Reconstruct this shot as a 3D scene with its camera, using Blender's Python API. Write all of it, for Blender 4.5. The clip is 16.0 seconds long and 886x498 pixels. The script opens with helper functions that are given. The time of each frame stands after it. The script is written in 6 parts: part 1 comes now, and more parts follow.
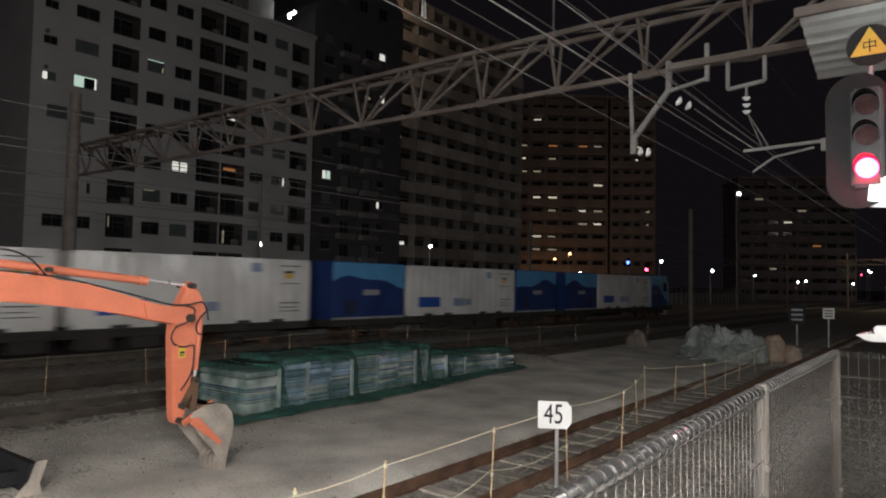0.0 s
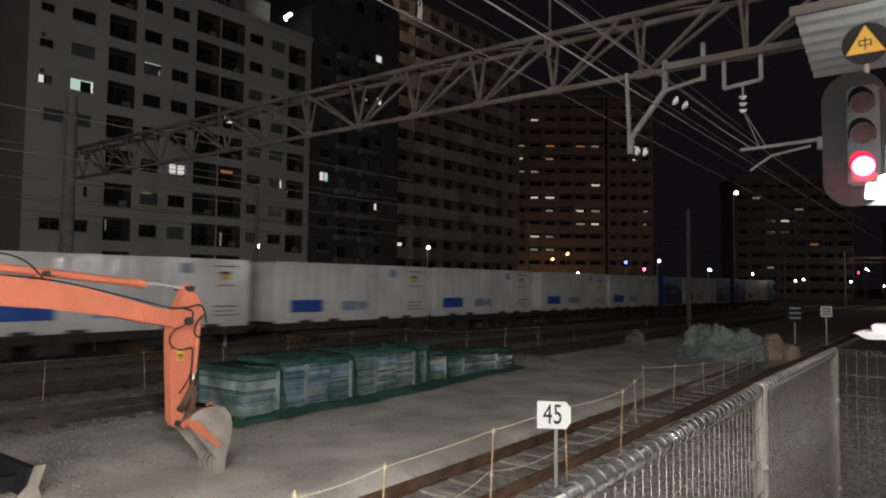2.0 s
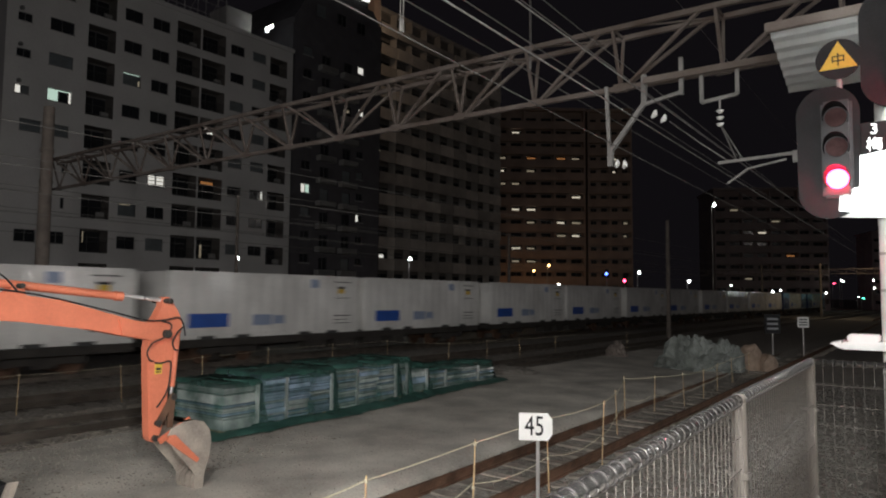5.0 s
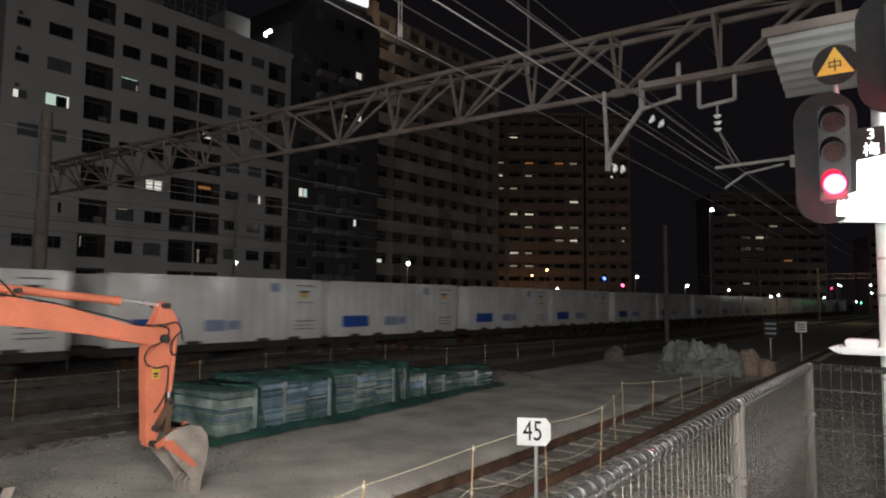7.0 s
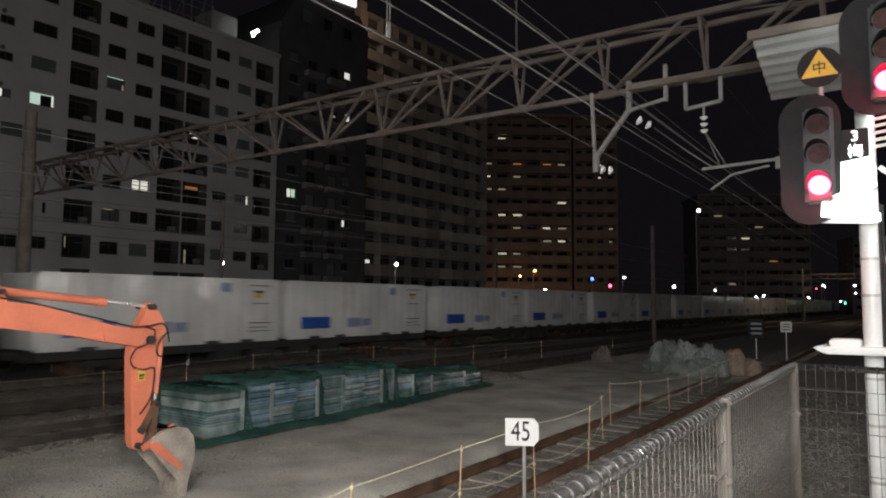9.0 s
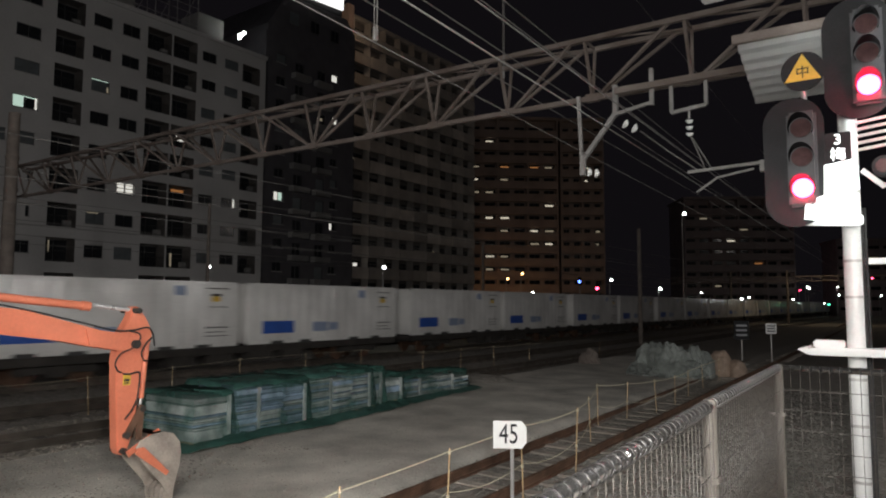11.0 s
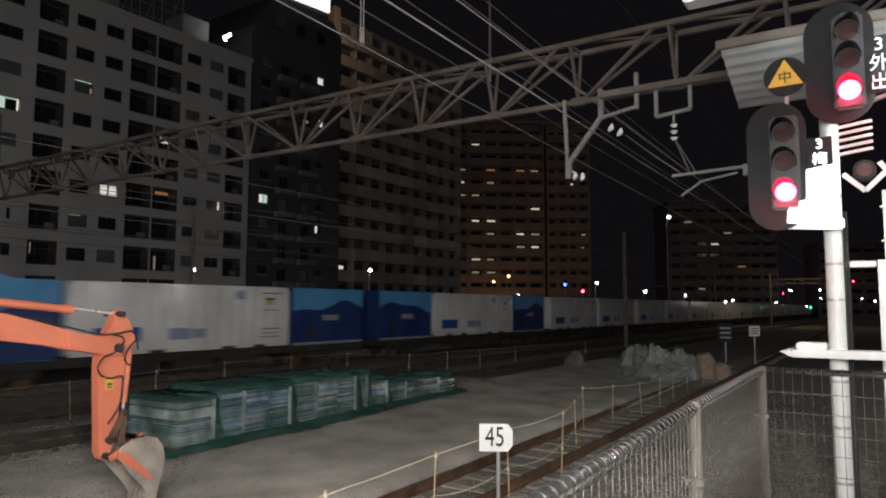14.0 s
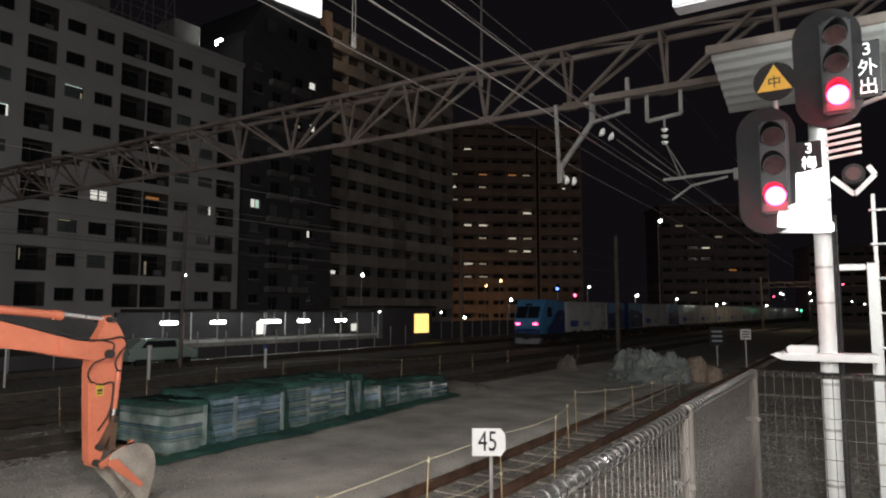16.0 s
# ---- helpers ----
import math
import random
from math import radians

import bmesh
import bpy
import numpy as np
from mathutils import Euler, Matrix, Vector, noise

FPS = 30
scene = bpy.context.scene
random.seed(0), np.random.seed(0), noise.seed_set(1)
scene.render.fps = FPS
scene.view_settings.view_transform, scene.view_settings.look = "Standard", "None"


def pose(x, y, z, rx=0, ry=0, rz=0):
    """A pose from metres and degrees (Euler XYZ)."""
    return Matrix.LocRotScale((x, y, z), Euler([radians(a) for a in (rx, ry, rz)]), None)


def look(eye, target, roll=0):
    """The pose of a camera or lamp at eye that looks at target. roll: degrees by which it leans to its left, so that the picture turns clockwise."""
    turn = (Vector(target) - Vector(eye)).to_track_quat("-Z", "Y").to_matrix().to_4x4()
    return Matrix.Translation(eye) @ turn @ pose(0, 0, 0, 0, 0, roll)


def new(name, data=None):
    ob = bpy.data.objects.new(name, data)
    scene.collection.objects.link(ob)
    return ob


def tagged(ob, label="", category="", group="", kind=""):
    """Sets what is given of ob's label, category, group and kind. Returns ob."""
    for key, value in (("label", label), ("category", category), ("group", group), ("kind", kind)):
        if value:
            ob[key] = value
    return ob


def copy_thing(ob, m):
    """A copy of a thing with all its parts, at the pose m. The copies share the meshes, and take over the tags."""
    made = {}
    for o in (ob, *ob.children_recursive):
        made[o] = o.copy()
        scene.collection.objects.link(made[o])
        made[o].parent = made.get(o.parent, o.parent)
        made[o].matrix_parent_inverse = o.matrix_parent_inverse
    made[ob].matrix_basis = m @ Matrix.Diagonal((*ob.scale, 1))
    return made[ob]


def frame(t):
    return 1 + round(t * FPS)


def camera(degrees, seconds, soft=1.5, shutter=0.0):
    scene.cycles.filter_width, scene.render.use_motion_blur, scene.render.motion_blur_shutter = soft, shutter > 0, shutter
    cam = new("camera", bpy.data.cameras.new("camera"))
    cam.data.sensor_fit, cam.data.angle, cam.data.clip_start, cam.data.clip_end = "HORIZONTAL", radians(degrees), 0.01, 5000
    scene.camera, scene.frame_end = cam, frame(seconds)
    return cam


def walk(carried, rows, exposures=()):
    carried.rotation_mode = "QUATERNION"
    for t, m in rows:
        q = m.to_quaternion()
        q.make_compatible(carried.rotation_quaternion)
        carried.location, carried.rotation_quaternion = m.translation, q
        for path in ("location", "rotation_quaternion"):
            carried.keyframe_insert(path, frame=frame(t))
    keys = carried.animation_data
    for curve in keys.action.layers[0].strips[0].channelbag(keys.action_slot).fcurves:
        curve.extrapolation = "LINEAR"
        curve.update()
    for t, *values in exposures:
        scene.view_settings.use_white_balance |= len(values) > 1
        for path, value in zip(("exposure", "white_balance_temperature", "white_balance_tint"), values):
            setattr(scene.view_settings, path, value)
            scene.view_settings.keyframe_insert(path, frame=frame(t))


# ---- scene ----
cam = camera(66.44, 16.0, soft=2.0, shutter=0.5)
EYE = 2.62
walk(cam, [
    (0, pose(0, 0, EYE, 92.854, -1.015, 37.376)),
    (0.5, pose(0, 0, EYE, 92.602, -1.013, 37.033)),
    (1, pose(0, 0, EYE, 92.441, -0.790, 36.693)),
    (1.5, pose(0, 0, EYE, 92.623, -0.660, 36.762)),
    (2, pose(0, 0, EYE, 92.935, -0.605, 37.223)),
    (2.5, pose(0, 0, EYE, 93.154, -0.727, 37.670)),
    (3, pose(0, 0, EYE, 93.285, -0.718, 37.602)),
    (3.5, pose(0, 0, EYE, 93.366, -0.517, 37.126)),
    (4, pose(0, 0, EYE, 93.602, -0.457, 35.632)),
    (6.5, pose(0, 0, EYE, 94.334, -0.441, 35.842)),
    (7, pose(0, 0, EYE, 94.339, -0.491, 35.512)),
    (7.5, pose(0, 0, EYE, 94.322, -0.442, 35.414)),
    (8, pose(0, 0, EYE, 94.263, -0.371, 35.322)),
    (8.5, pose(0, 0, EYE, 94.316, -0.375, 34.863)),
    (9, pose(0, 0, EYE, 94.403, -0.419, 34.520)),
    (11.5, pose(0, 0, EYE, 94.729, -0.192, 33.298)),
    (12, pose(0, 0, EYE, 94.842, -0.223, 33.143)),
    (12.5, pose(0, 0, EYE, 94.898, -0.294, 32.938)),
    (13, pose(0, 0, EYE, 94.881, -0.296, 32.739)),
    (13.5, pose(0, 0, EYE, 94.846, -0.266, 32.455)),
    (14, pose(0, 0, EYE, 94.911, -0.179, 32.327)),
    (14.5, pose(0, 0, EYE, 94.994, -0.229, 32.245)),
    (15, pose(0, 0, EYE, 95.081, -0.075, 32.059)),
    (15.5, pose(0, 0, EYE, 95.166, 0.100, 31.878)),
    (16, pose(0, 0, EYE, 95.288, 0.026, 31.689)),
], exposures=((0, 0.13), (16, 0.13)))

# ---- light ----
world = bpy.data.worlds.new("night_sky")
scene.world = world
world.use_nodes = True
bg = world.node_tree.nodes["Background"]
bg.inputs["Color"].default_value = (0.52, 0.45, 0.56, 1)
bg.inputs["Strength"].default_value = 0.0078


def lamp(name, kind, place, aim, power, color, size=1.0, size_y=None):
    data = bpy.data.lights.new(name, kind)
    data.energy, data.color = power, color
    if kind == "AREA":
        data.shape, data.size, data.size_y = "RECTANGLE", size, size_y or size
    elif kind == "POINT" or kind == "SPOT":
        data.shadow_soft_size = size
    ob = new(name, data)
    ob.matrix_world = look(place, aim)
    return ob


# fill lamps added high behind the viewer, unseen, to light yard and houses
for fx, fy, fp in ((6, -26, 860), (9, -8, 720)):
    lamp("unseen_fill_lamp", "AREA", (fx, fy, 15.5), (-32, 30, 4), fp, (1.0, 0.96, 0.92), 1.6)
# a third unseen fill lamp, added beyond the neighbouring platform for the far houses
lamp("unseen_fill_lamp", "AREA", (42, 112, 25), (-64, 108, 18), 420, (1.0, 0.93, 0.88), 1.6)
# fluorescent tubes under the platform roof
for ty in (-2.5, -7.5, -12.5):
    lamp("platform_tube_glow", "AREA", (0.4, ty, 4.15), (-3.5, ty + 4.5, 0), 490, (1.0, 0.97, 0.94), 0.3, 2.4)
# one more unseen tube, added at the roof's edge to brighten the ground ahead
lamp("platform_tube_glow", "AREA", (0.4, 0.2, 4.15), (-6.0, 9.5, 0), 470, (1.0, 0.98, 0.95), 0.3, 1.2)
# tubes of the neighbouring platform, further along on the other side
for ty in (15, 21, 27, 33):
    lamp("next_platform_glow", "AREA", (5.2, ty, 4.1), (-12, ty - 2, 1.5), 62, (1.0, 0.98, 0.96), 0.3, 2.4)
# lamp on the signal mast
lamp("signal_lamp_glow", "POINT", (0.8, 8.35, 5.1), (0, 0, 0), 210, (0.93, 1.0, 0.97), 0.08)


# ---- materials ----
def material(name, color, rough=0.6, metal=0.0, vary=0.25, scale=4.0, fine=60.0, bump=0.15, tint=None, random_shift=0.0, spec=0.5):
    """Noise at two scales over the colour, fine relief, uneven gloss."""
    m = bpy.data.materials.new(name)
    m.use_nodes = True
    nt = m.node_tree
    b = nt.nodes["Principled BSDF"]
    b.inputs["Metallic"].default_value = metal
    b.inputs["Specular IOR Level"].default_value = spec
    co = nt.nodes.new("ShaderNodeTexCoord")
    big = nt.nodes.new("ShaderNodeTexNoise")
    big.inputs["Scale"].default_value, big.inputs["Detail"].default_value = scale, 5
    small = nt.nodes.new("ShaderNodeTexNoise")
    small.inputs["Scale"].default_value, small.inputs["Detail"].default_value = fine, 3
    for n in (big, small):
        nt.links.new(co.outputs["Object"], n.inputs["Vector"])
    mixed = nt.nodes.new("ShaderNodeMath")
    mixed.operation = "MULTIPLY_ADD"
    nt.links.new(small.outputs["Fac"], mixed.inputs[0])
    mixed.inputs[1].default_value = 0.45
    nt.links.new(big.outputs["Fac"], mixed.inputs[2])
    ramp = nt.nodes.new("ShaderNodeValToRGB")
    lo, hi = [tuple(max(0, c * f) for c in color) + (1,) for f in (1 - vary, 1 + vary)]
    if tint:
        lo = tuple(tint) + (1,)
    ramp.color_ramp.elements[0].position, ramp.color_ramp.elements[1].position = 0.5, 0.92
    ramp.color_ramp.elements[0].color, ramp.color_ramp.elements[1].color = lo, hi
    nt.links.new(mixed.outputs[0], ramp.inputs["Fac"])
    out = ramp.outputs["Color"]
    if random_shift:
        info = nt.nodes.new("ShaderNodeObjectInfo")
        span = nt.nodes.new("ShaderNodeMapRange")
        span.inputs["To Min"].default_value, span.inputs["To Max"].default_value = 1 - random_shift, 1 + random_shift
        nt.links.new(info.outputs["Random"], span.inputs["Value"])
        hsv = nt.nodes.new("ShaderNodeHueSaturation")
        nt.links.new(span.outputs["Result"], hsv.inputs["Value"])
        nt.links.new(out, hsv.inputs["Color"])
        out = hsv.outputs["Color"]
    nt.links.new(out, b.inputs["Base Color"])
    rr = nt.nodes.new("ShaderNodeMapRange")
    rr.inputs["To Min"].default_value, rr.inputs["To Max"].default_value = max(0.03, rough - 0.12), min(1, rough + 0.12)
    nt.links.new(big.outputs["Fac"], rr.inputs["Value"])
    nt.links.new(rr.outputs["Result"], b.inputs["Roughness"])
    if bump:
        bp = nt.nodes.new("ShaderNodeBump")
        bp.inputs["Strength"].default_value, bp.inputs["Distance"].default_value = bump, 0.02
        nt.links.new(mixed.outputs[0], bp.inputs["Height"])
        nt.links.new(bp.outputs["Normal"], b.inputs["Normal"])
    return m


def glow(name, color, strength):
    m = bpy.data.materials.new(name)
    m.use_nodes = True
    b = m.node_tree.nodes["Principled BSDF"]
    b.inputs["Base Color"].default_value = (*[c * 0.5 for c in color], 1)
    b.inputs["Emission Color"].default_value = (*color, 1)
    b.inputs["Emission Strength"].default_value = strength
    return m


DIRT = material("packed_dirt", (0.5, 0.475, 0.425), 0.95, 0, 0.32, 0.9, 30, 0.5, spec=0.2)
BALLAST = material("ballast_stone", (0.25, 0.23, 0.205), 0.9, 0, 0.5, 9, 50, 0.8, spec=0.3)
SLEEPERDARK = material("old_timber_sleeper", (0.12, 0.105, 0.09), 0.9, 0, 0.3, 3, 50, 0.4, random_shift=0.25)
SLEEPERNEAR = material("dusty_concrete_sleeper", (0.32, 0.285, 0.245), 0.95, 0, 0.35, 5, 60, 0.5, random_shift=0.3)
STONE = material("crushed_stone", (0.3, 0.28, 0.26), 0.85, 0, 0.4, 3, 40, 0.4, random_shift=0.3)
RUST = material("rusty_steel", (0.15, 0.085, 0.055), 0.75, 0.3, 0.45, 3, 80, 0.4)
RAILTOP = material("worn_rail_steel", (0.19, 0.165, 0.14), 0.45, 0.8, 0.3, 2, 60, 0.1)
CONCRETE = material("weathered_concrete", (0.42, 0.39, 0.35), 0.9, 0, 0.3, 2.5, 50, 0.4, random_shift=0.15)
WHITEWALL = material("white_render_wall", (0.62, 0.61, 0.6), 0.9, 0, 0.1, 0.25, 6, 0.2)
SLABGREY = material("balcony_concrete", (0.4, 0.39, 0.38), 0.9, 0, 0.15, 0.4, 8, 0.2)
DARKWALL = material("dark_tile_wall", (0.105, 0.1, 0.11), 0.7, 0, 0.25, 0.6, 20, 0.2)
BEIGEWALL = material("beige_tile_wall", (0.46, 0.425, 0.39), 0.85, 0, 0.2, 0.4, 10, 0.2, random_shift=0.3)
TOWERWALL = material("brown_tower_wall", (0.42, 0.33, 0.285), 0.85, 0, 0.2, 0.3, 8, 0.2)
BLOCKWALL = material("grey_block_wall", (0.34, 0.28, 0.28), 0.85, 0, 0.2, 0.3, 8, 0.2)
# dark brown puts the shade inside the balconies into the wall colour
RECESS = material("balcony_recess_shade", (0.17, 0.155, 0.145), 0.7, 0, 0.25, 0.8, 12, 0.2)
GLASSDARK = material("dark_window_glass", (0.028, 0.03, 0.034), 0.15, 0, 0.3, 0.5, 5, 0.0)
GLASSGREY = material("curtained_window_glass", (0.17, 0.19, 0.2), 0.3, 0, 0.3, 0.5, 5, 0.0)
FRAMEGREY = material("window_frame_aluminium", (0.22, 0.22, 0.22), 0.5, 0.4, 0.15, 3, 40, 0.05)
RAILING = material("balcony_railing", (0.1, 0.1, 0.1), 0.6, 0.3, 0.2, 2, 30, 0.1)
GALV = material("galvanised_steel", (0.5, 0.49, 0.48), 0.5, 0.55, 0.2, 3, 70, 0.15)
GANTRY = material("weathered_gantry_steel", (0.15, 0.128, 0.115), 0.75, 0.2, 0.3, 1.5, 40, 0.3, tint=(0.105, 0.077, 0.064))
FENCEMET = material("glossy_fence_coating", (0.05, 0.043, 0.037), 0.45, 0.1, 0.12, 5, 60, 0.03)
TOPWIRE = material("bright_fence_top_wire", (0.34, 0.33, 0.32), 0.13, 0.95, 0.1, 5, 60, 0.03)
RINGMET = material("dark_ring_wire", (0.03, 0.028, 0.027), 0.4, 0.3, 0.1, 5, 60, 0.02)
POSTMET = material("beige_post_coating", (0.13, 0.117, 0.103), 0.4, 0.3, 0.12, 5, 60, 0.03)
LAMPBODY = material("dark_grey_lamp_housing", (0.05, 0.05, 0.055), 0.5, 0, 0.2, 5, 60, 0.05)
# a darker tone than the weathered concrete
MASTDARK = material("darker_concrete", (0.19, 0.16, 0.14), 0.9, 0, 0.3, 2.5, 50, 0.3)
WIRE = material("dull_wire_metal", (0.2, 0.19, 0.18), 0.6, 0.3, 0.2, 1, 20, 0.0)
BRACKET = material("dull_zinc_bracket", (0.25, 0.24, 0.23), 0.6, 0.3, 0.25, 3, 50, 0.1)
WHITEBOX = material("white_container_paint", (0.76, 0.75, 0.73), 0.13, 0, 0.14, 0.6, 14, 0.08, tint=(0.6, 0.59, 0.57))
BLUELOGO = material("blue_marking", (0.03, 0.1, 0.42), 0.45, 0, 0.15, 2, 30, 0.03)
BLUEGREY = material("grey_blue_marking", (0.3, 0.36, 0.5), 0.5, 0, 0.15, 2, 30, 0.03)
DARKMARK = material("black_marking", (0.05, 0.05, 0.05), 0.6, 0, 0.2, 5, 30, 0.03)
YELLOWMARK = material("yellow_marking", (0.75, 0.5, 0.06), 0.5, 0, 0.15, 5, 30, 0.03)
TRAINBLUE = material("deep_blue_train_paint", (0.02, 0.045, 0.17), 0.35, 0, 0.2, 1, 20, 0.03)
TRAINSKY = material("light_blue_train_paint", (0.1, 0.33, 0.62), 0.35, 0, 0.15, 1, 20, 0.03)
TRAINDARK = material("dark_underframe", (0.045, 0.04, 0.036), 0.8, 0.2, 0.4, 2, 40, 0.3)
TRAINGREY = material("light_grey_skirt", (0.35, 0.36, 0.38), 0.6, 0.1, 0.2, 2, 40, 0.1)
BLACK = material("black_paint", (0.018, 0.018, 0.02), 0.65, 0, 0.3, 4, 40, 0.1, spec=0.3)
ORANGE = material("orange_machine_paint", (0.73, 0.225, 0.13), 0.32, 0, 0.08, 2.0, 30, 0.03, tint=(0.63, 0.185, 0.105))
STEELBARE = material("scraped_bucket_steel", (0.42, 0.37, 0.32), 0.6, 0.35, 0.3, 4, 50, 0.3)
CHROME = material("chrome_rod", (0.8, 0.8, 0.8), 0.3, 0.6, 0.05, 4, 50, 0.0)
RUBBER = material("black_rubber", (0.025, 0.025, 0.025), 0.7, 0, 0.3, 6, 60, 0.2)
BOARD = material("grey_formwork_board", (0.54, 0.57, 0.56), 0.75, 0, 0.3, 2, 40, 0.2, random_shift=0.35)
BOARDBLUE = material("bluish_formwork_board", (0.36, 0.46, 0.6), 0.7, 0, 0.3, 2, 40, 0.2, random_shift=0.35)
TARP = material("grey_green_tarpaulin", (0.22, 0.24, 0.225), 0.5, 0, 0.4, 2.5, 20, 0.6)
TANBAG = material("tan_sack_cloth", (0.36, 0.27, 0.21), 0.8, 0, 0.25, 4, 40, 0.4)
ROPE = material("pale_rope", (0.62, 0.57, 0.42), 0.85, 0, 0.2, 30, 200, 0.4)
CARPAINT = material("pale_green_car_paint", (0.42, 0.52, 0.47), 0.3, 0, 0.08, 1, 30, 0.0)
STAKE = material("bamboo_stake", (0.5, 0.36, 0.2), 0.7, 0, 0.3, 8, 60, 0.2)
SIGNWHITE = material("white_sign_enamel", (0.85, 0.85, 0.83), 0.4, 0, 0.05, 3, 30, 0.02)
PLATFORM = material("platform_paving", (0.4, 0.38, 0.35), 0.85, 0, 0.2, 1.5, 40, 0.3)
LIT = glow("lit_window", (1.0, 0.97, 0.88), 0.62)
LITDIM = glow("dim_lit_window", (1.0, 0.85, 0.6), 0.16)
LITFAR = glow("far_lit_window", (1.0, 0.9, 0.7), 0.5)
LITORANGE = glow("orange_lit_window", (1.0, 0.42, 0.14), 0.2)
LITGREEN = glow("greenish_lit_window", (0.75, 1.0, 0.85), 0.5)
LAMPWHITE = glow("white_lamp_glass", (0.95, 1.0, 0.97), 10)
LAMPORANGE = glow("orange_lamp_glass", (1.0, 0.55, 0.2), 6)
LAMPBLUE = glow("blue_lamp_glass", (0.1, 0.2, 1.0), 6)
LAMPGREEN = glow("green_lamp_glass", (0.1, 1.0, 0.6), 5)
LITSIGN = glow("lit_roof_sign", (1.0, 0.98, 0.95), 1.1)
REDLENS = glow("red_signal_lens", (1.0, 0.02, 0.07), 45)
TAILRED = glow("red_tail_lens", (1.0, 0.05, 0.12), 13)


# ---- mesh helpers ----
def grid_frame(bm, xs, zs, holes, y0, y1, mi=0):
    """One flat frame with openings, y0 to y1 deep."""
    before = set(bm.faces)
    v = {(i, j): bm.verts.new((x, y0, z)) for i, x in enumerate(xs) for j, z in enumerate(zs)}
    fs = [bm.faces.new((v[i, j], v[i + 1, j], v[i + 1, j + 1], v[i, j + 1])) for i in range(len(xs) - 1) for j in range(len(zs) - 1) if (i, j) not in holes]
    bmesh.ops.solidify(bm, geom=fs, thickness=y0 - y1)
    for f in set(bm.faces) - before:
        f.material_index = mi
    return bm


def link(name, bm, mat, parent=None, label="", smooth=False):
    me = bpy.data.meshes.new(name)
    if smooth:
        for f in bm.faces:
            f.smooth = True
    bm.to_mesh(me)
    bm.free()
    for mm in mat if isinstance(mat, (list, tuple)) else (mat,):
        me.materials.append(mm)
    ob = new(name, me)
    if parent:
        ob.parent = parent
    if label:
        ob["label"] = label
    return ob


def part(name, bm, mat, parent, label="", smooth=False):
    return link(name, bm, mat, parent, label, smooth)


def box(bm, a, b, bevel=0.0, mi=0):
    a, b = Vector(a), Vector(b)
    before = set(bm.faces)
    r = bmesh.ops.create_cube(bm, size=1)
    bmesh.ops.transform(bm, matrix=Matrix.Translation((a + b) / 2) @ Matrix.Diagonal((*(b - a), 1)), verts=r["verts"])
    if bevel:
        es = list({e for v in r["verts"] for e in v.link_edges})
        bmesh.ops.bevel(bm, geom=es, offset=bevel, segments=2, affect="EDGES", clamp_overlap=True)
    for f in set(bm.faces) - before:
        f.material_index = mi
    return bm


def tube(bm, a, b, r, n=8, r2=None, mi=0):
    a, b = Vector(a), Vector(b)
    before = set(bm.faces)
    d = b - a
    m = Matrix.Translation((a + b) / 2) @ d.to_track_quat("Z", "Y").to_matrix().to_4x4()
    bmesh.ops.create_cone(bm, cap_ends=True, segments=n, radius1=r, radius2=r if r2 is None else r2, depth=d.length, matrix=m)
    for f in set(bm.faces) - before:
        f.material_index = mi
    return bm


def bar(bm, a, b, w, h=None):
    """A rectangular bar from a to b."""
    a, b = Vector(a), Vector(b)
    d = b - a
    m = Matrix.Translation((a + b) / 2) @ d.to_track_quat("Z", "Y").to_matrix().to_4x4() @ Matrix.Diagonal((w, h or w, d.length, 1))
    bmesh.ops.create_cube(bm, size=1, matrix=m)
    return bm


def ball(bm, c, r, u=10, v=7, mi=0):
    before = set(bm.faces)
    bmesh.ops.create_uvsphere(bm, u_segments=u, v_segments=v, radius=r, matrix=Matrix.Translation(c))
    for f in set(bm.faces) - before:
        f.material_index = mi
    return bm


def prism(bm, pts, depth, axis_matrix, mi=0):
    """A flat outline, given in x and y, pushed out by depth along z and placed by a matrix."""
    lo = [bm.verts.new(axis_matrix @ Vector((x, y, 0))) for x, y in pts]
    hi = [bm.verts.new(axis_matrix @ Vector((x, y, depth))) for x, y in pts]
    n = len(pts)
    fs = [bm.faces.new(lo[::-1]), bm.faces.new(hi)]
    for i in range(n):
        fs.append(bm.faces.new((lo[i], lo[(i + 1) % n], hi[(i + 1) % n], hi[i])))
    for f in fs:
        f.material_index = mi
    bmesh.ops.recalc_face_normals(bm, faces=fs)
    return bm


def path_tube(bm, pts, r, n=6):
    """A tube along a line of points."""
    pts = [Vector(p) for p in pts]
    rings = []
    for i, p in enumerate(pts):
        d = (pts[min(i + 1, len(pts) - 1)] - pts[max(i - 1, 0)]).normalized()
        q = d.to_track_quat("Z", "Y")
        rings.append([bm.verts.new(p + q @ Vector((r * math.cos(k * math.tau / n), r * math.sin(k * math.tau / n), 0))) for k in range(n)])
    for a, b in zip(rings, rings[1:]):
        for k in range(n):
            bm.faces.new((a[k], a[(k + 1) % n], b[(k + 1) % n], b[k])).smooth = True
    bm.faces.new(rings[0][::-1])
    bm.faces.new(rings[-1])
    return bm


def empty(name, m, label="", category="", group="", kind=""):
    ob = new(name)
    ob.matrix_world = m
    return tagged(ob, label, category, group, kind)


def B():
    return bmesh.new()


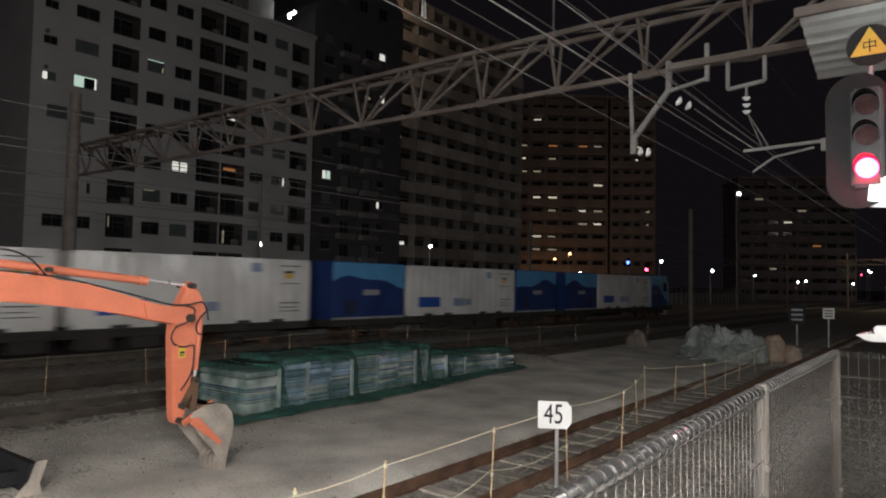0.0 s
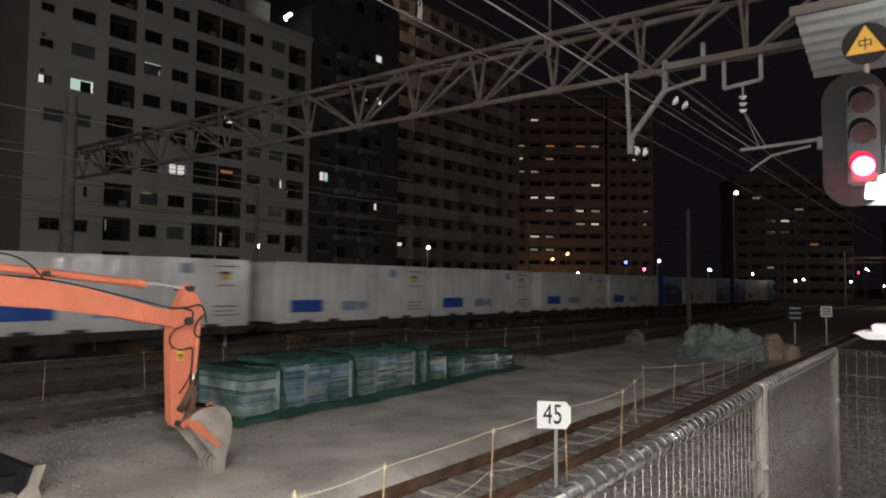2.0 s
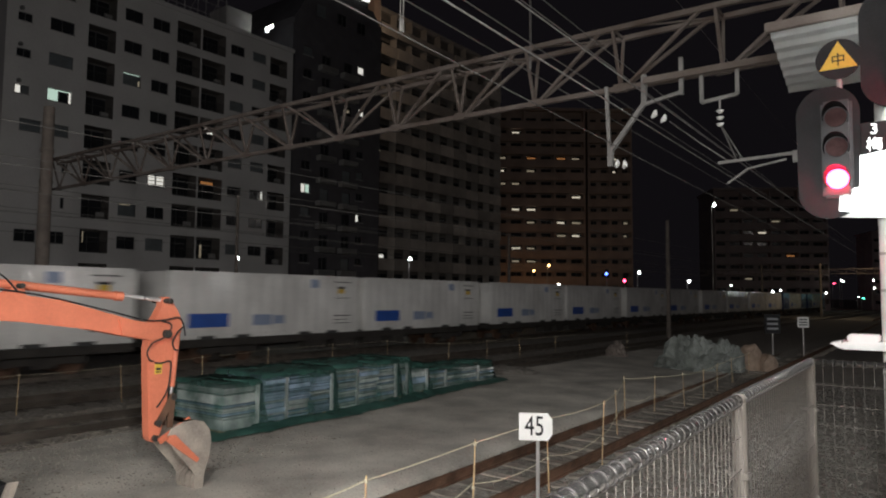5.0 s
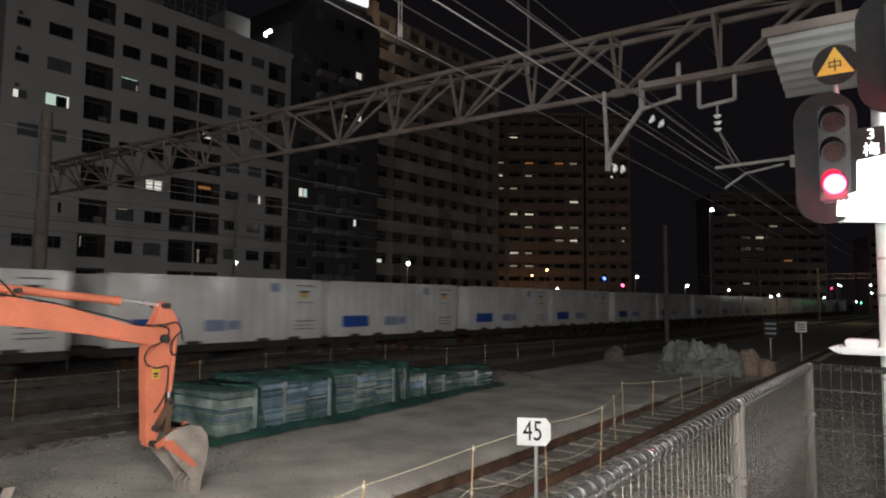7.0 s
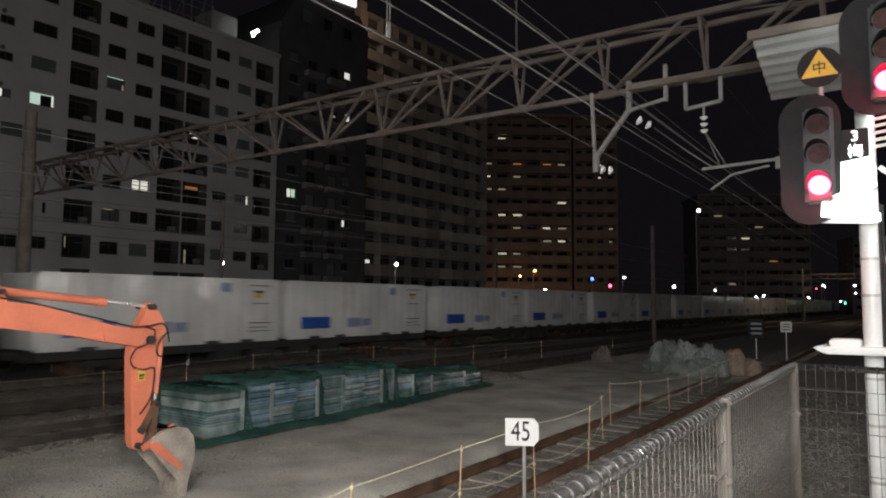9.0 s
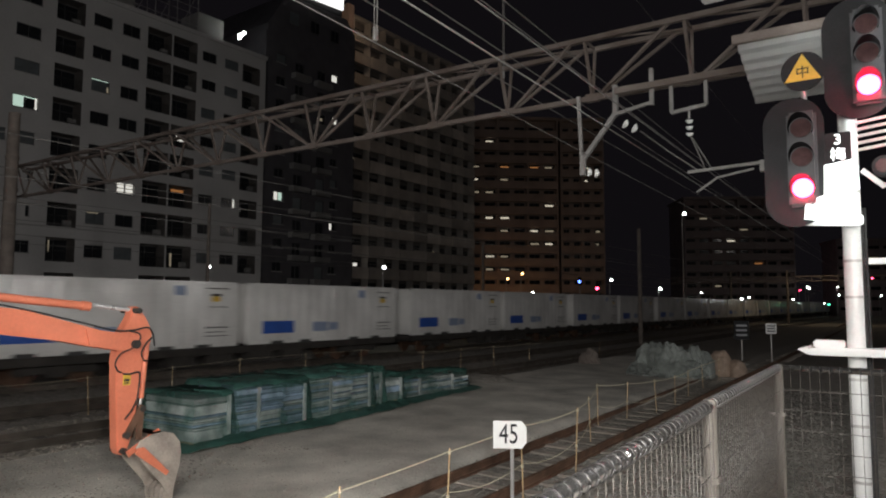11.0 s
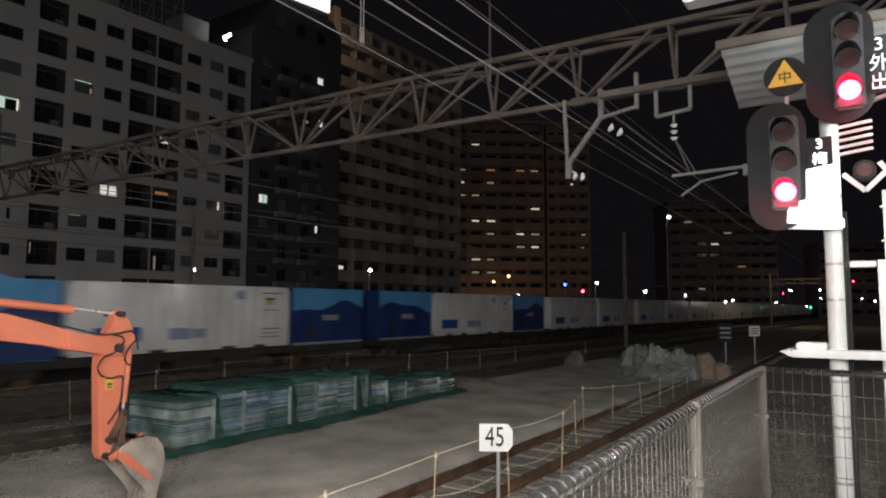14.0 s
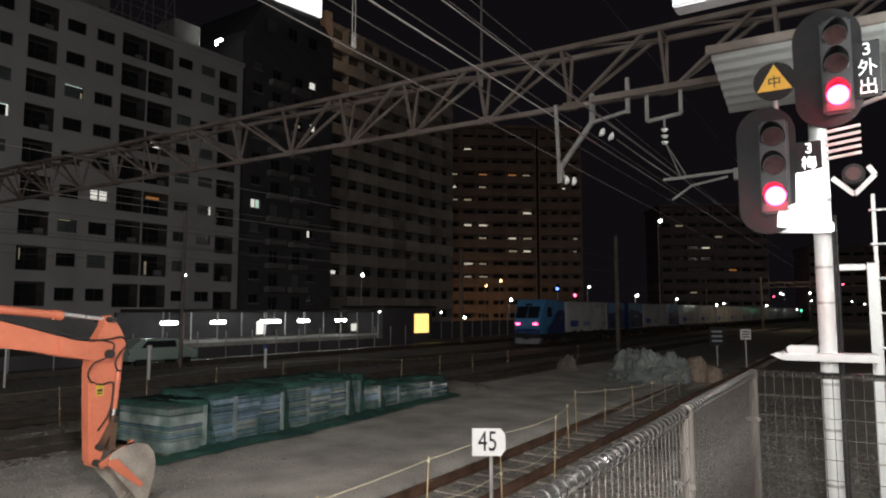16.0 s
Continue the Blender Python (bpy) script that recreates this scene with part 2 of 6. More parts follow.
def words(text, size, m, mat, parent, name="lettering", depth=0.004):
    """Text as a mesh part, centred on the matrix m; it reads along x with its face towards z."""
    cu = bpy.data.curves.new(name, "FONT")
    cu.body, cu.size, cu.align_x, cu.align_y, cu.extrude = text, size, "CENTER", "CENTER", depth
    tmp = new(name, cu)
    me = bpy.data.meshes.new_from_object(tmp.evaluated_get(bpy.context.evaluated_depsgraph_get()))
    bpy.data.objects.remove(tmp)
    me.transform(m)
    me.materials.clear()
    me.materials.append(mat)
    ob = new(name, me)
    ob.parent = parent
    return ob


# the rails, train and houses lie along this line; it leans a little from the y axis
LEAN = 0.033


def along(x0, y, z=0.0, rz=0.0):
    """A pose y metres along the line that passes x0 abeam of the viewer, turned to follow it."""
    return pose(x0 + LEAN * y, y, z, 0, 0, -math.degrees(math.atan(LEAN)) + rz)

# ---- ground ----
def ground_height(x, y):
    lx = x - LEAN * 0.5 * y
    z = -0.17
    if -13.2 < lx < -6.0:
        z += 0.2 * min(1, (lx + 13.2) / 0.9, (-6.0 - lx) / 0.5)
    n = noise.noise((x * 0.5, y * 0.5, 0)) * 0.035 + noise.noise((x * 1.9, y * 1.9, 3)) * 0.014
    return z + n


def build_ground():
    xs = [-1500, -700, -300, -150, -90, -60, -45] + [-40 + 1.0 * i for i in range(26)] + [-14 + 0.2 * i for i in range(61)] + [-1.5 + 0.5 * i for i in range(8)] + [4, 8, 20, 60, 200, 700, 1500]
    ys = [-1500, -600, -200, -80, -40, -20, -8, -3] + [0.3 * i for i in range(130)] + [39 + 2 * i for i in range(30)] + [100, 130, 180, 300, 700, 1800, 3500]
    bm = B()
    grid = [[bm.verts.new((x, y, ground_height(x, y) if abs(x) < 45 and -20 < y < 100 else -0.17)) for y in ys] for x in xs]
    for i in range(len(xs) - 1):
        for j in range(len(ys) - 1):
            f = bm.faces.new((grid[i][j], grid[i + 1][j], grid[i + 1][j + 1], grid[i][j + 1]))
            f.smooth = True
            lx = (xs[i] + xs[i + 1]) / 2 - LEAN * 0.5 * (ys[j] + ys[j + 1]) / 2
            f.material_index = 0 if -12.9 < lx < -6.2 and -10 < ys[j] < 34 else 1
    return tagged(link("ground", bm, (DIRT, BALLAST)), "packed grey-brown dirt and ballast of a rail yard at night", "ground", kind="structure")


ground = build_ground()


def railway_track(x0, lean, y0, y1, near, label):
    """One line of 1.067 m gauge: two rails on concrete sleepers."""
    t = empty("railway_track", pose(x0, 0, 0, 0, 0, -math.degrees(math.atan(lean))), label, "track", "tracks of the yard", "structure")
    for s in (-1, 1):
        bm = B()
        x = s * 0.566
        box(bm, (x - 0.0325, y0, -0.045), (x + 0.0325, y1, 0.0), 0.008)
        box(bm, (x - 0.009, y0, -0.13), (x + 0.009, y1, -0.042))
        box(bm, (x - 0.062, y0, -0.15), (x + 0.062, y1, -0.128))
        part("rail", bm, RUST if near else RAILTOP, t)
    bm = B()
    prof = [(-1.0, -0.21), (1.0, -0.21), (0.94, -0.135), (0.25, -0.155), (-0.25, -0.155), (-0.94, -0.135)]
    prism(bm, prof, 0.2, Matrix(((1, 0, 0, 0), (0, 0, 1, -0.1), (0, 1, 0, 0), (0, 0, 0, 1))))
    me = bpy.data.meshes.new("sleeper")
    bm.to_mesh(me)
    bm.free()
    me.materials.append(SLEEPERNEAR if near else SLEEPERDARK)
    n = int((min(y1, 60 if near else 45) - max(y0, 0 if near else 4)) / 0.66)
    for i in range(n):
        ob = new("sleeper", me)
        ob.parent = t
        ob.matrix_basis = pose(random.uniform(-0.02, 0.02), max(y0, 0 if near else 4) + 0.66 * i, random.uniform(-0.02, 0.0) + (0.014 if near else 0.0), random.uniform(-1, 1), 0, random.uniform(-1.5, 1.5))
    return t


railway_track(-5.3, 0.0, -30, 220, True, "rusty narrow-gauge siding on half-buried concrete sleepers")
railway_track(-14.6, LEAN, -60, 500, False, "dull rusty yard track on dark ballast")
railway_track(-18.4, LEAN, -60, 500, False, "dull rusty yard track on dark ballast")
railway_track(-23.41, LEAN, -360, 900, False, "main line track under the freight train")
railway_track(-31.0, LEAN, -60, 500, False, "dull rusty yard track beside the far platform")

# platform on which the viewer stands
bm = B()
box(bm, (-0.75, -80, -0.3), (5.0, 5.05, 1.1), 0.02)
tagged(link("platform", bm, PLATFORM), "grey paved end of a railway platform", "platform", kind="structure")

# ---- freight train ----
CONT_L, CONT_H, CONT_W = 9.41, 2.48, 2.49
DECK = 0.96


def container(name="cargo_container"):
    e = empty(name, pose(0, 0, 0), "long white freight container with blue marking on a rail car", "container", "containers on the train")
    bm = B()
    hw, L, Hh = CONT_W / 2, CONT_L / 2, CONT_H
    right = []
    n = 16
    for i in range(n):
        y = -L + 0.3 + i * (CONT_L - 0.6) / (n - 1)
        right += [(hw - 0.034, y - 0.13), (hw - 0.016, y - 0.09), (hw - 0.016, y + 0.09), (hw - 0.034, y + 0.13)]
    left = [(-x, y) for x, y in reversed(right)]
    outline = [(hw - 0.034, -L + 0.02)] + right + [(hw - 0.034, L - 0.02), (-hw + 0.034, L - 0.02)] + left + [(-hw + 0.034, -L + 0.02)]
    prism(bm, outline, Hh - 0.09, Matrix.Translation((0, 0, 0.06)))
    part("body", bm, WHITEBOX, e)
    bm = B()
    for x in (-hw, hw - 0.1):
        for y in (-L, L - 0.12):
            box(bm, (x, y, 0), (x + 0.1, y + 0.12, Hh), 0.012)
        box(bm, (x, -L, 0), (x + 0.1, L, 0.15), 0.012)
        box(bm, (x, -L, Hh - 0.13), (x + 0.1, L, Hh), 0.012)
    part("frame", bm, WHITEBOX, e)
    for s in (-1, 1):
        for y in (-3.1, -1.55, 1.55, 3.1):
            bm = B()
            box(bm, (s * (hw + 0.004) - 0.01, y - 0.32, -0.03), (s * (hw + 0.004) + 0.01, y + 0.32, 0.11))
            part("fork_pocket", bm, DARKMARK, e)

        def mark(nm, mat, y0, z0, y1, z1):
            b2 = B()
            f = s  # seen from outside the long side, reading runs along s
            box(b2, (s * (hw + 0.006) - 0.004, min(f * y0, f * y1), z0), (s * (hw + 0.006) + 0.004, max(f * y0, f * y1), z1))
            part(nm, b2, mat, e)
        mark("blue_panel", BLUELOGO, -3.9, 0.42, -2.2, 0.93)
        mark("grey_lettering_bar", BLUEGREY, -1.1, 0.44, -0.2, 0.86)
        mark("grey_lettering_bar", BLUEGREY, -0.1, 0.48, 0.45, 0.82)
        mark("blue_emblem", BLUEGREY, 1.85, 1.95, 2.3, 2.3)
        mark("yellow_plate", YELLOWMARK, 3.45, 1.72, 3.8, 1.92)
        mark("dark_plate", DARKMARK, 3.4, 1.93, 3.85, 2.02)
        mark("text_bar", DARKMARK, 3.2, 2.2, 4.2, 2.24)
        mark("text_bar", DARKMARK, 3.3, 1.5, 4.15, 1.53)
        mark("text_bar", DARKMARK, 3.2, 0.72, 4.2, 0.76)
        mark("text_bar", DARKMARK, 3.2, 0.55, 4.0, 0.58)
        mark("text_bar", DARKMARK, 3.2, 0.4, 4.2, 0.43)
    return e


def bogie(parent, y):
    bm = B()
    box(bm, (-0.85, y - 0.2, 0.4), (0.85, y + 0.2, 0.6), 0.03)
    b = part("bogie", bm, TRAINDARK, parent)
    for s in (-1, 1):
        bm = B()
        prism(bm, [(y - 1.35, 0.5), (y - 1.2, 0.36), (y - 0.4, 0.42), (y - 0.3, 0.28), (y + 0.3, 0.28), (y + 0.4, 0.42), (y + 1.2, 0.36), (y + 1.35, 0.5), (y + 1.2, 0.62), (y - 1.2, 0.62)], 0.14, Matrix(((0, 0, 1, s * 0.97 - 0.07), (1, 0, 0, 0), (0, 1, 0, 0), (0, 0, 0, 1))))
        part("side_frame", bm, TRAINDARK, b)
    for dy in (-0.95, 0.95):
        bm = B()
        for s in (-1, 1):
            tube(bm, (s * 0.5, y + dy, 0.42), (s * 0.63, y + dy, 0.42), 0.42, 20)
        tube(bm, (-0.9, y + dy, 0.42), (0.9, y + dy, 0.42), 0.08, 8)
        part("wheelset", bm, RUST, b)


def flat_car():
    e = empty("freight_car", pose(0, 0, 0), "low dark flat car carrying two white containers", "rail car", "cars of the freight train")
    bm = B()
    for s in (-1, 1):
        box(bm, (s * 1.15 - 0.07, -9.6, 0.66), (s * 1.15 + 0.07, 9.6, 0.94), 0.02)
    box(bm, (-0.3, -9.6, 0.6), (0.3, 9.6, 0.92), 0.02)
    for i in range(11):
        y = -9.5 + i * 1.9
        box(bm, (-1.2, y - 0.08, 0.72), (1.2, y + 0.08, 0.93))
    part("underframe", bm, TRAINDARK, e)
    for y in (-2.6, -0.9, 1.0, 2.7):
        bm = B()
        box(bm, (0.55, y - 0.55, 0.28), (1.2, y + 0.55, 0.68), 0.04)
        part("equipment_box", bm, TRAINDARK, e)
    bm = B()
    for y in (-9.95, 9.95):
        box(bm, (-0.15, y - 0.4, 0.7), (0.15, y + 0.4, 0.95), 0.03)
    part("coupler", bm, TRAINDARK, e)
    for y in (-6.9, 6.9):
        bogie(e, y)
    return e


def machine_room(e, y0, y1, hills=1):
    """A deep blue equipment house with a light blue band and a stepped hill line along the top."""
    bm = B()
    box(bm, (-1.24, y0, 0.92), (1.24, y1, 3.48), 0.05)
    part("machine_room", bm, TRAINBLUE, e)
    for s in (-1, 1):
        bm = B()
        n = 14
        pts = [(y1 - 0.03, 3.44), (y0 + 0.03, 3.44)]
        for i in range(n + 1):
            u = i / n
            pts.append((y0 + 0.03 + (y1 - y0 - 0.06) * u, 2.62 - 0.22 * math.sin(u * 5 + hills) + 0.1 * math.sin(u * 11)))
        m = Matrix(((0, 0, 1, s * 1.25 - 0.008), (1, 0, 0, 0), (0, 1, 0, 0), (0, 0, 0, 1)))
        prism(bm, pts, 0.016, m)
        part("sky_band", bm, TRAINSKY, e)
        bm = B()
        yc = (y0 + y1) / 2
        box(bm, (s * 1.252 - 0.006, yc - 0.45, 2.0), (s * 1.252 + 0.006, yc + 0.55, 2.25))
        part("pale_emblem", bm, TRAINGREY, e)
        bm = B()
        box(bm, (s * 1.25 - 0.01, y0 + 0.05, 0.93), (s * 1.25 + 0.01, y1 - 0.05, 1.03))
        part("grey_sill", bm, TRAINGREY, e)
        bm = B()
        for k in range(5):
            box(bm, (s * 1.25 - 0.012, yc - 1.5 + 0.001 * k, 1.2 + k * 0.12), (s * 1.25 + 0.012, yc - 0.8, 1.27 + k * 0.12))
        part("louvre", bm, TRAINDARK, e)


def motor_car(kind):
    """kind 'mid': a room at either end; kind 'end': the cab at the -y end."""
    lab = "blue powered car with a container between machine rooms" if kind == "mid" else "blue and light blue cab car with red tail lamps"
    e = empty("motor_car", pose(0, 0, 0), lab, "rail car", "cars of the freight train")
    bm = B()
    box(bm, (-1.2, -9.6, 0.62), (1.2, 9.6, 0.92), 0.03)
    part("underframe", bm, TRAINDARK, e)
    for y in (-2.2, 0.0, 2.2):
        bm = B()
        box(bm, (0.5, y - 0.8, 0.26), (1.2, y + 0.8, 0.64), 0.04)
        part("equipment_box", bm, TRAINDARK, e)
    for y in (-6.7, 6.7):
        bogie(e, y)
    machine_room(e, 4.9, 9.55, 1)
    if kind == "mid":
        machine_room(e, -9.55, -4.9, 3)
        return e
    # cab end: a sloped nose in light blue over a deep blue flank
    prof = [(-4.95, 0.92), (-9.0, 0.92), (-9.4, 1.5), (-9.35, 1.95), (-8.85, 3.1), (-8.4, 3.55), (-6.6, 3.55), (-6.4, 3.45), (-4.95, 3.45)]
    bm = B()
    prism(bm, prof, 2.5, Matrix(((0, 0, 1, -1.25), (1, 0, 0, 0), (0, 1, 0, 0), (0, 0, 0, 1))))
    for v in bm.verts:
        if v.co.y < -8.8:
            v.co.x *= 0.86
    bmesh.ops.bevel(bm, geom=list(bm.edges), offset=0.07, segments=2, affect="EDGES", clamp_overlap=True)
    cab = part("cab_body", bm, TRAINSKY, e)
    for s in (-1, 1):
        bm = B()
        pts = [(-4.97, 0.95), (-8.35, 0.95), (-8.45, 1.3), (-8.1, 1.45), (-7.4, 1.85), (-6.7, 2.5), (-6.1, 2.75), (-4.97, 2.7)]
        prism(bm, pts, 0.016, Matrix(((0, 0, 1, s * 1.255 - 0.008), (1, 0, 0, 0), (0, 1, 0, 0), (0, 0, 0, 1))))
        part("deep_blue_flank", bm, TRAINBLUE, cab)
        bm = B()
        prism(bm, [(-8.3, 2.2), (-8.25, 2.95), (-7.5, 2.95), (-7.5, 2.2)], 0.02, Matrix(((0, 0, 1, s * 1.255 - 0.01), (1, 0, 0, 0), (0, 1, 0, 0), (0, 0, 0, 1))))
        part("side_window", bm, GLASSDARK, cab)
        bm = B()
        box(bm, (s * 0.74 - 0.16, -9.46, 1.6), (s * 0.74 + 0.16, -9.34, 1.76), 0.03)
        part("tail_lamp", bm, TAILRED, cab, "glowing red tail lamp")
        bm = B()
        box(bm, (s * 1.255 - 0.008, -6.2, 2.0), (s * 1.255 + 0.008, -5.3, 2.25))
        part("pale_emblem", bm, TRAINGREY, cab)
    for a, b in ((-0.98, -0.03), (0.03, 0.98)):
        bm = B()
        v = [bm.verts.new(p) for p in ((a, -9.32, 2.12), (b, -9.32, 2.12), (b, -8.93, 3.02), (a, -8.93, 3.02))]
        f = bm.faces.new(v)
        bmesh.ops.solidify(bm, geom=[f], thickness=0.03)
        part("windscreen", bm, GLASSDARK, cab)
    bm = B()
    box(bm, (-1.02, -9.43, 0.98), (1.02, -9.15, 1.3), 0.05)
    part("deep_blue_band", bm, TRAINBLUE, cab)
    bm = B()
    prism(bm, [(-1.15, 0.92), (1.15, 0.92), (0.95, 0.18), (-0.95, 0.18)], 0.5, Matrix(((1, 0, 0, 0), (0, 0, -1, -8.8), (0, 1, 0, 0), (0, 0, 0, 1))))
    part("front_skirt", bm, TRAINGREY, cab)
    bm = B()
    box(bm, (-0.16, -9.7, 0.55), (0.16, -9.2, 0.85), 0.04)
    part("coupler", bm, TRAINDARK, cab)
    bm = B()
    box(bm, (-0.25, -9.0, 3.06), (0.25, -8.75, 3.24), 0.03)
    part("destination_box", bm, BLACK, cab)
    return e


TRAIN = []  # things of the train and their offsets along it
CAR = 20.36


def build_train():
    first = container()
    flat = flat_car()
    mid, end = motor_car("mid"), motor_car("end")
    used = set()

    def take(ob, off, z, turn=0):
        if ob in used:
            ob = copy_thing(ob, pose(0, 0, 0))
        used.add(ob)
        TRAIN.append((ob, off, z, turn))
    for i in range(16):
        c = -i * CAR  # the centre of each car, from the head back
        if i in (0, 15):
            take(end, c, 0, 180 if i == 0 else 0)
            take(first, c, DECK, 0)
        elif i in (1, 14):
            take(mid, c, 0)
            take(first, c, DECK)
        else:
            take(flat, c, 0)
            for d in (-1, 1):
                take(first, c + d * (CONT_L / 2 + 0.19), DECK)


build_train()


def train_rows(off, z, turn):
    rows = []
    for k in range(17):
        s = HEAD_START + 18.853 * k + 0.0407 * k * k + off
        rows.append((k, along(-23.41, s, z, turn)))
    return rows


HEAD_START = 50.22


# ---- apartment houses ----
def facade(bm, xs, zs, holes, depth):
    """A wall in the xz plane with reveals behind the named cells; y points into the house."""
    V = {}

    def v(x, y, z):
        k = (round(x, 3), round(y, 3), round(z, 3))
        if k not in V:
            V[k] = bm.verts.new((x, y, z))
        return V[k]
    for i in range(len(xs) - 1):
        for j in range(len(zs) - 1):
            x0, x1, z0, z1 = xs[i], xs[i + 1], zs[j], zs[j + 1]
            if (i, j) not in holes:
                bm.faces.new((v(x0, 0, z0), v(x1, 0, z0), v(x1, 0, z1), v(x0, 0, z1)))
                continue
            d = holes[i, j]
            a, b = [(x0, z0), (x1, z0), (x1, z1), (x0, z1)], None
            for (p, q), nb in zip(zip(a, a[1:] + a[:1]), ((i, j - 1), (i + 1, j), (i, j + 1), (i - 1, j))):
                if nb in holes:
                    continue
                # reveals over a metre deep take the second material, darkened as shade
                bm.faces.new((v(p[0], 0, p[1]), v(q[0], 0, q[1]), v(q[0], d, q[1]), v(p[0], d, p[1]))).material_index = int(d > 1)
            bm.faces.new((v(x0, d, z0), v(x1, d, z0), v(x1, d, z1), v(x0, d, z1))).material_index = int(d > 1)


def window_meshes(w, h, glass, split):
    t = 0.05
    bm = B()
    xs = [0, t, w / 2 - 0.03, w / 2 + 0.03, w - t, w] if split else [0, t, w - t, w]
    grid_frame(bm, xs, [0, t, h - t, h], {(1, 1), (3, 1)} if split else {(1, 1)}, -0.03, 0.004)
    fr = bpy.data.meshes.new("window")
    bm.to_mesh(fr)
    bm.free()
    fr.materials.append(FRAMEGREY)
    bm = B()
    box(bm, (0.01, 0.006, 0.01), (w - 0.01, 0.03, h - 0.01))
    pa = bpy.data.meshes.new("pane")
    bm.to_mesh(pa)
    bm.free()
    pa.materials.append(glass)
    return fr, pa


WINDOWS = {}


def put_window(parent, x, y, z, w, h, glass, split=True, half=None):
    """half: another glass in the second half, where a curtain is drawn over one side."""
    if half:
        ob = put_window(parent, x, y, z, w / 2, h, glass, False)
        put_window(parent, x + w / 2, y, z, w / 2, h, half, False)
        return ob
    k = (round(w, 2), round(h, 2), glass.name, split)
    if k not in WINDOWS:
        WINDOWS[k] = window_meshes(w, h, glass, split)
    ob = new("window", WINDOWS[k][0])
    ob.parent = parent
    ob.location = (x, y, z)
    pane = new("pane", WINDOWS[k][1])
    pane.parent = ob
    return ob


def railing(parent, x0, x1, y, z, h=1.05, gap=0.14, mat=None):
    """One welded frame of upright bars between two rails."""
    n = max(2, int((x1 - x0) / gap))
    xs = [v for i in range(n + 1) for v in (x0 + (x1 - x0 - 0.024) * i / n, x0 + (x1 - x0 - 0.024) * i / n + 0.024)]
    bm = B()
    grid_frame(bm, xs, [z + 0.02, z + 0.08, z + 0.12, z + 0.14, z + h - 0.05, z + h], {(2 * i + 1, 3) for i in range(n)} | {(2 * i + 1, 0) for i in range(n)}, y, y + 0.024)
    return part("balcony_railing", bm, mat or RAILING, parent)


def house_pose(x0, y):
    """Local x runs along the street front, local y into the house."""
    return pose(x0 + 0.04 * y, y, -0.17, 0, 0, 90 - math.degrees(math.atan(0.04)))


def lit_piece(parent, x0, x1, y, z0, z1, mat, name="lit_gap"):
    """The bright part of a window, where the curtain leaves it open."""
    bm = B()
    box(bm, (x0, y - 0.02, z0), (x1, y, z1))
    return part(name, bm, mat, parent)


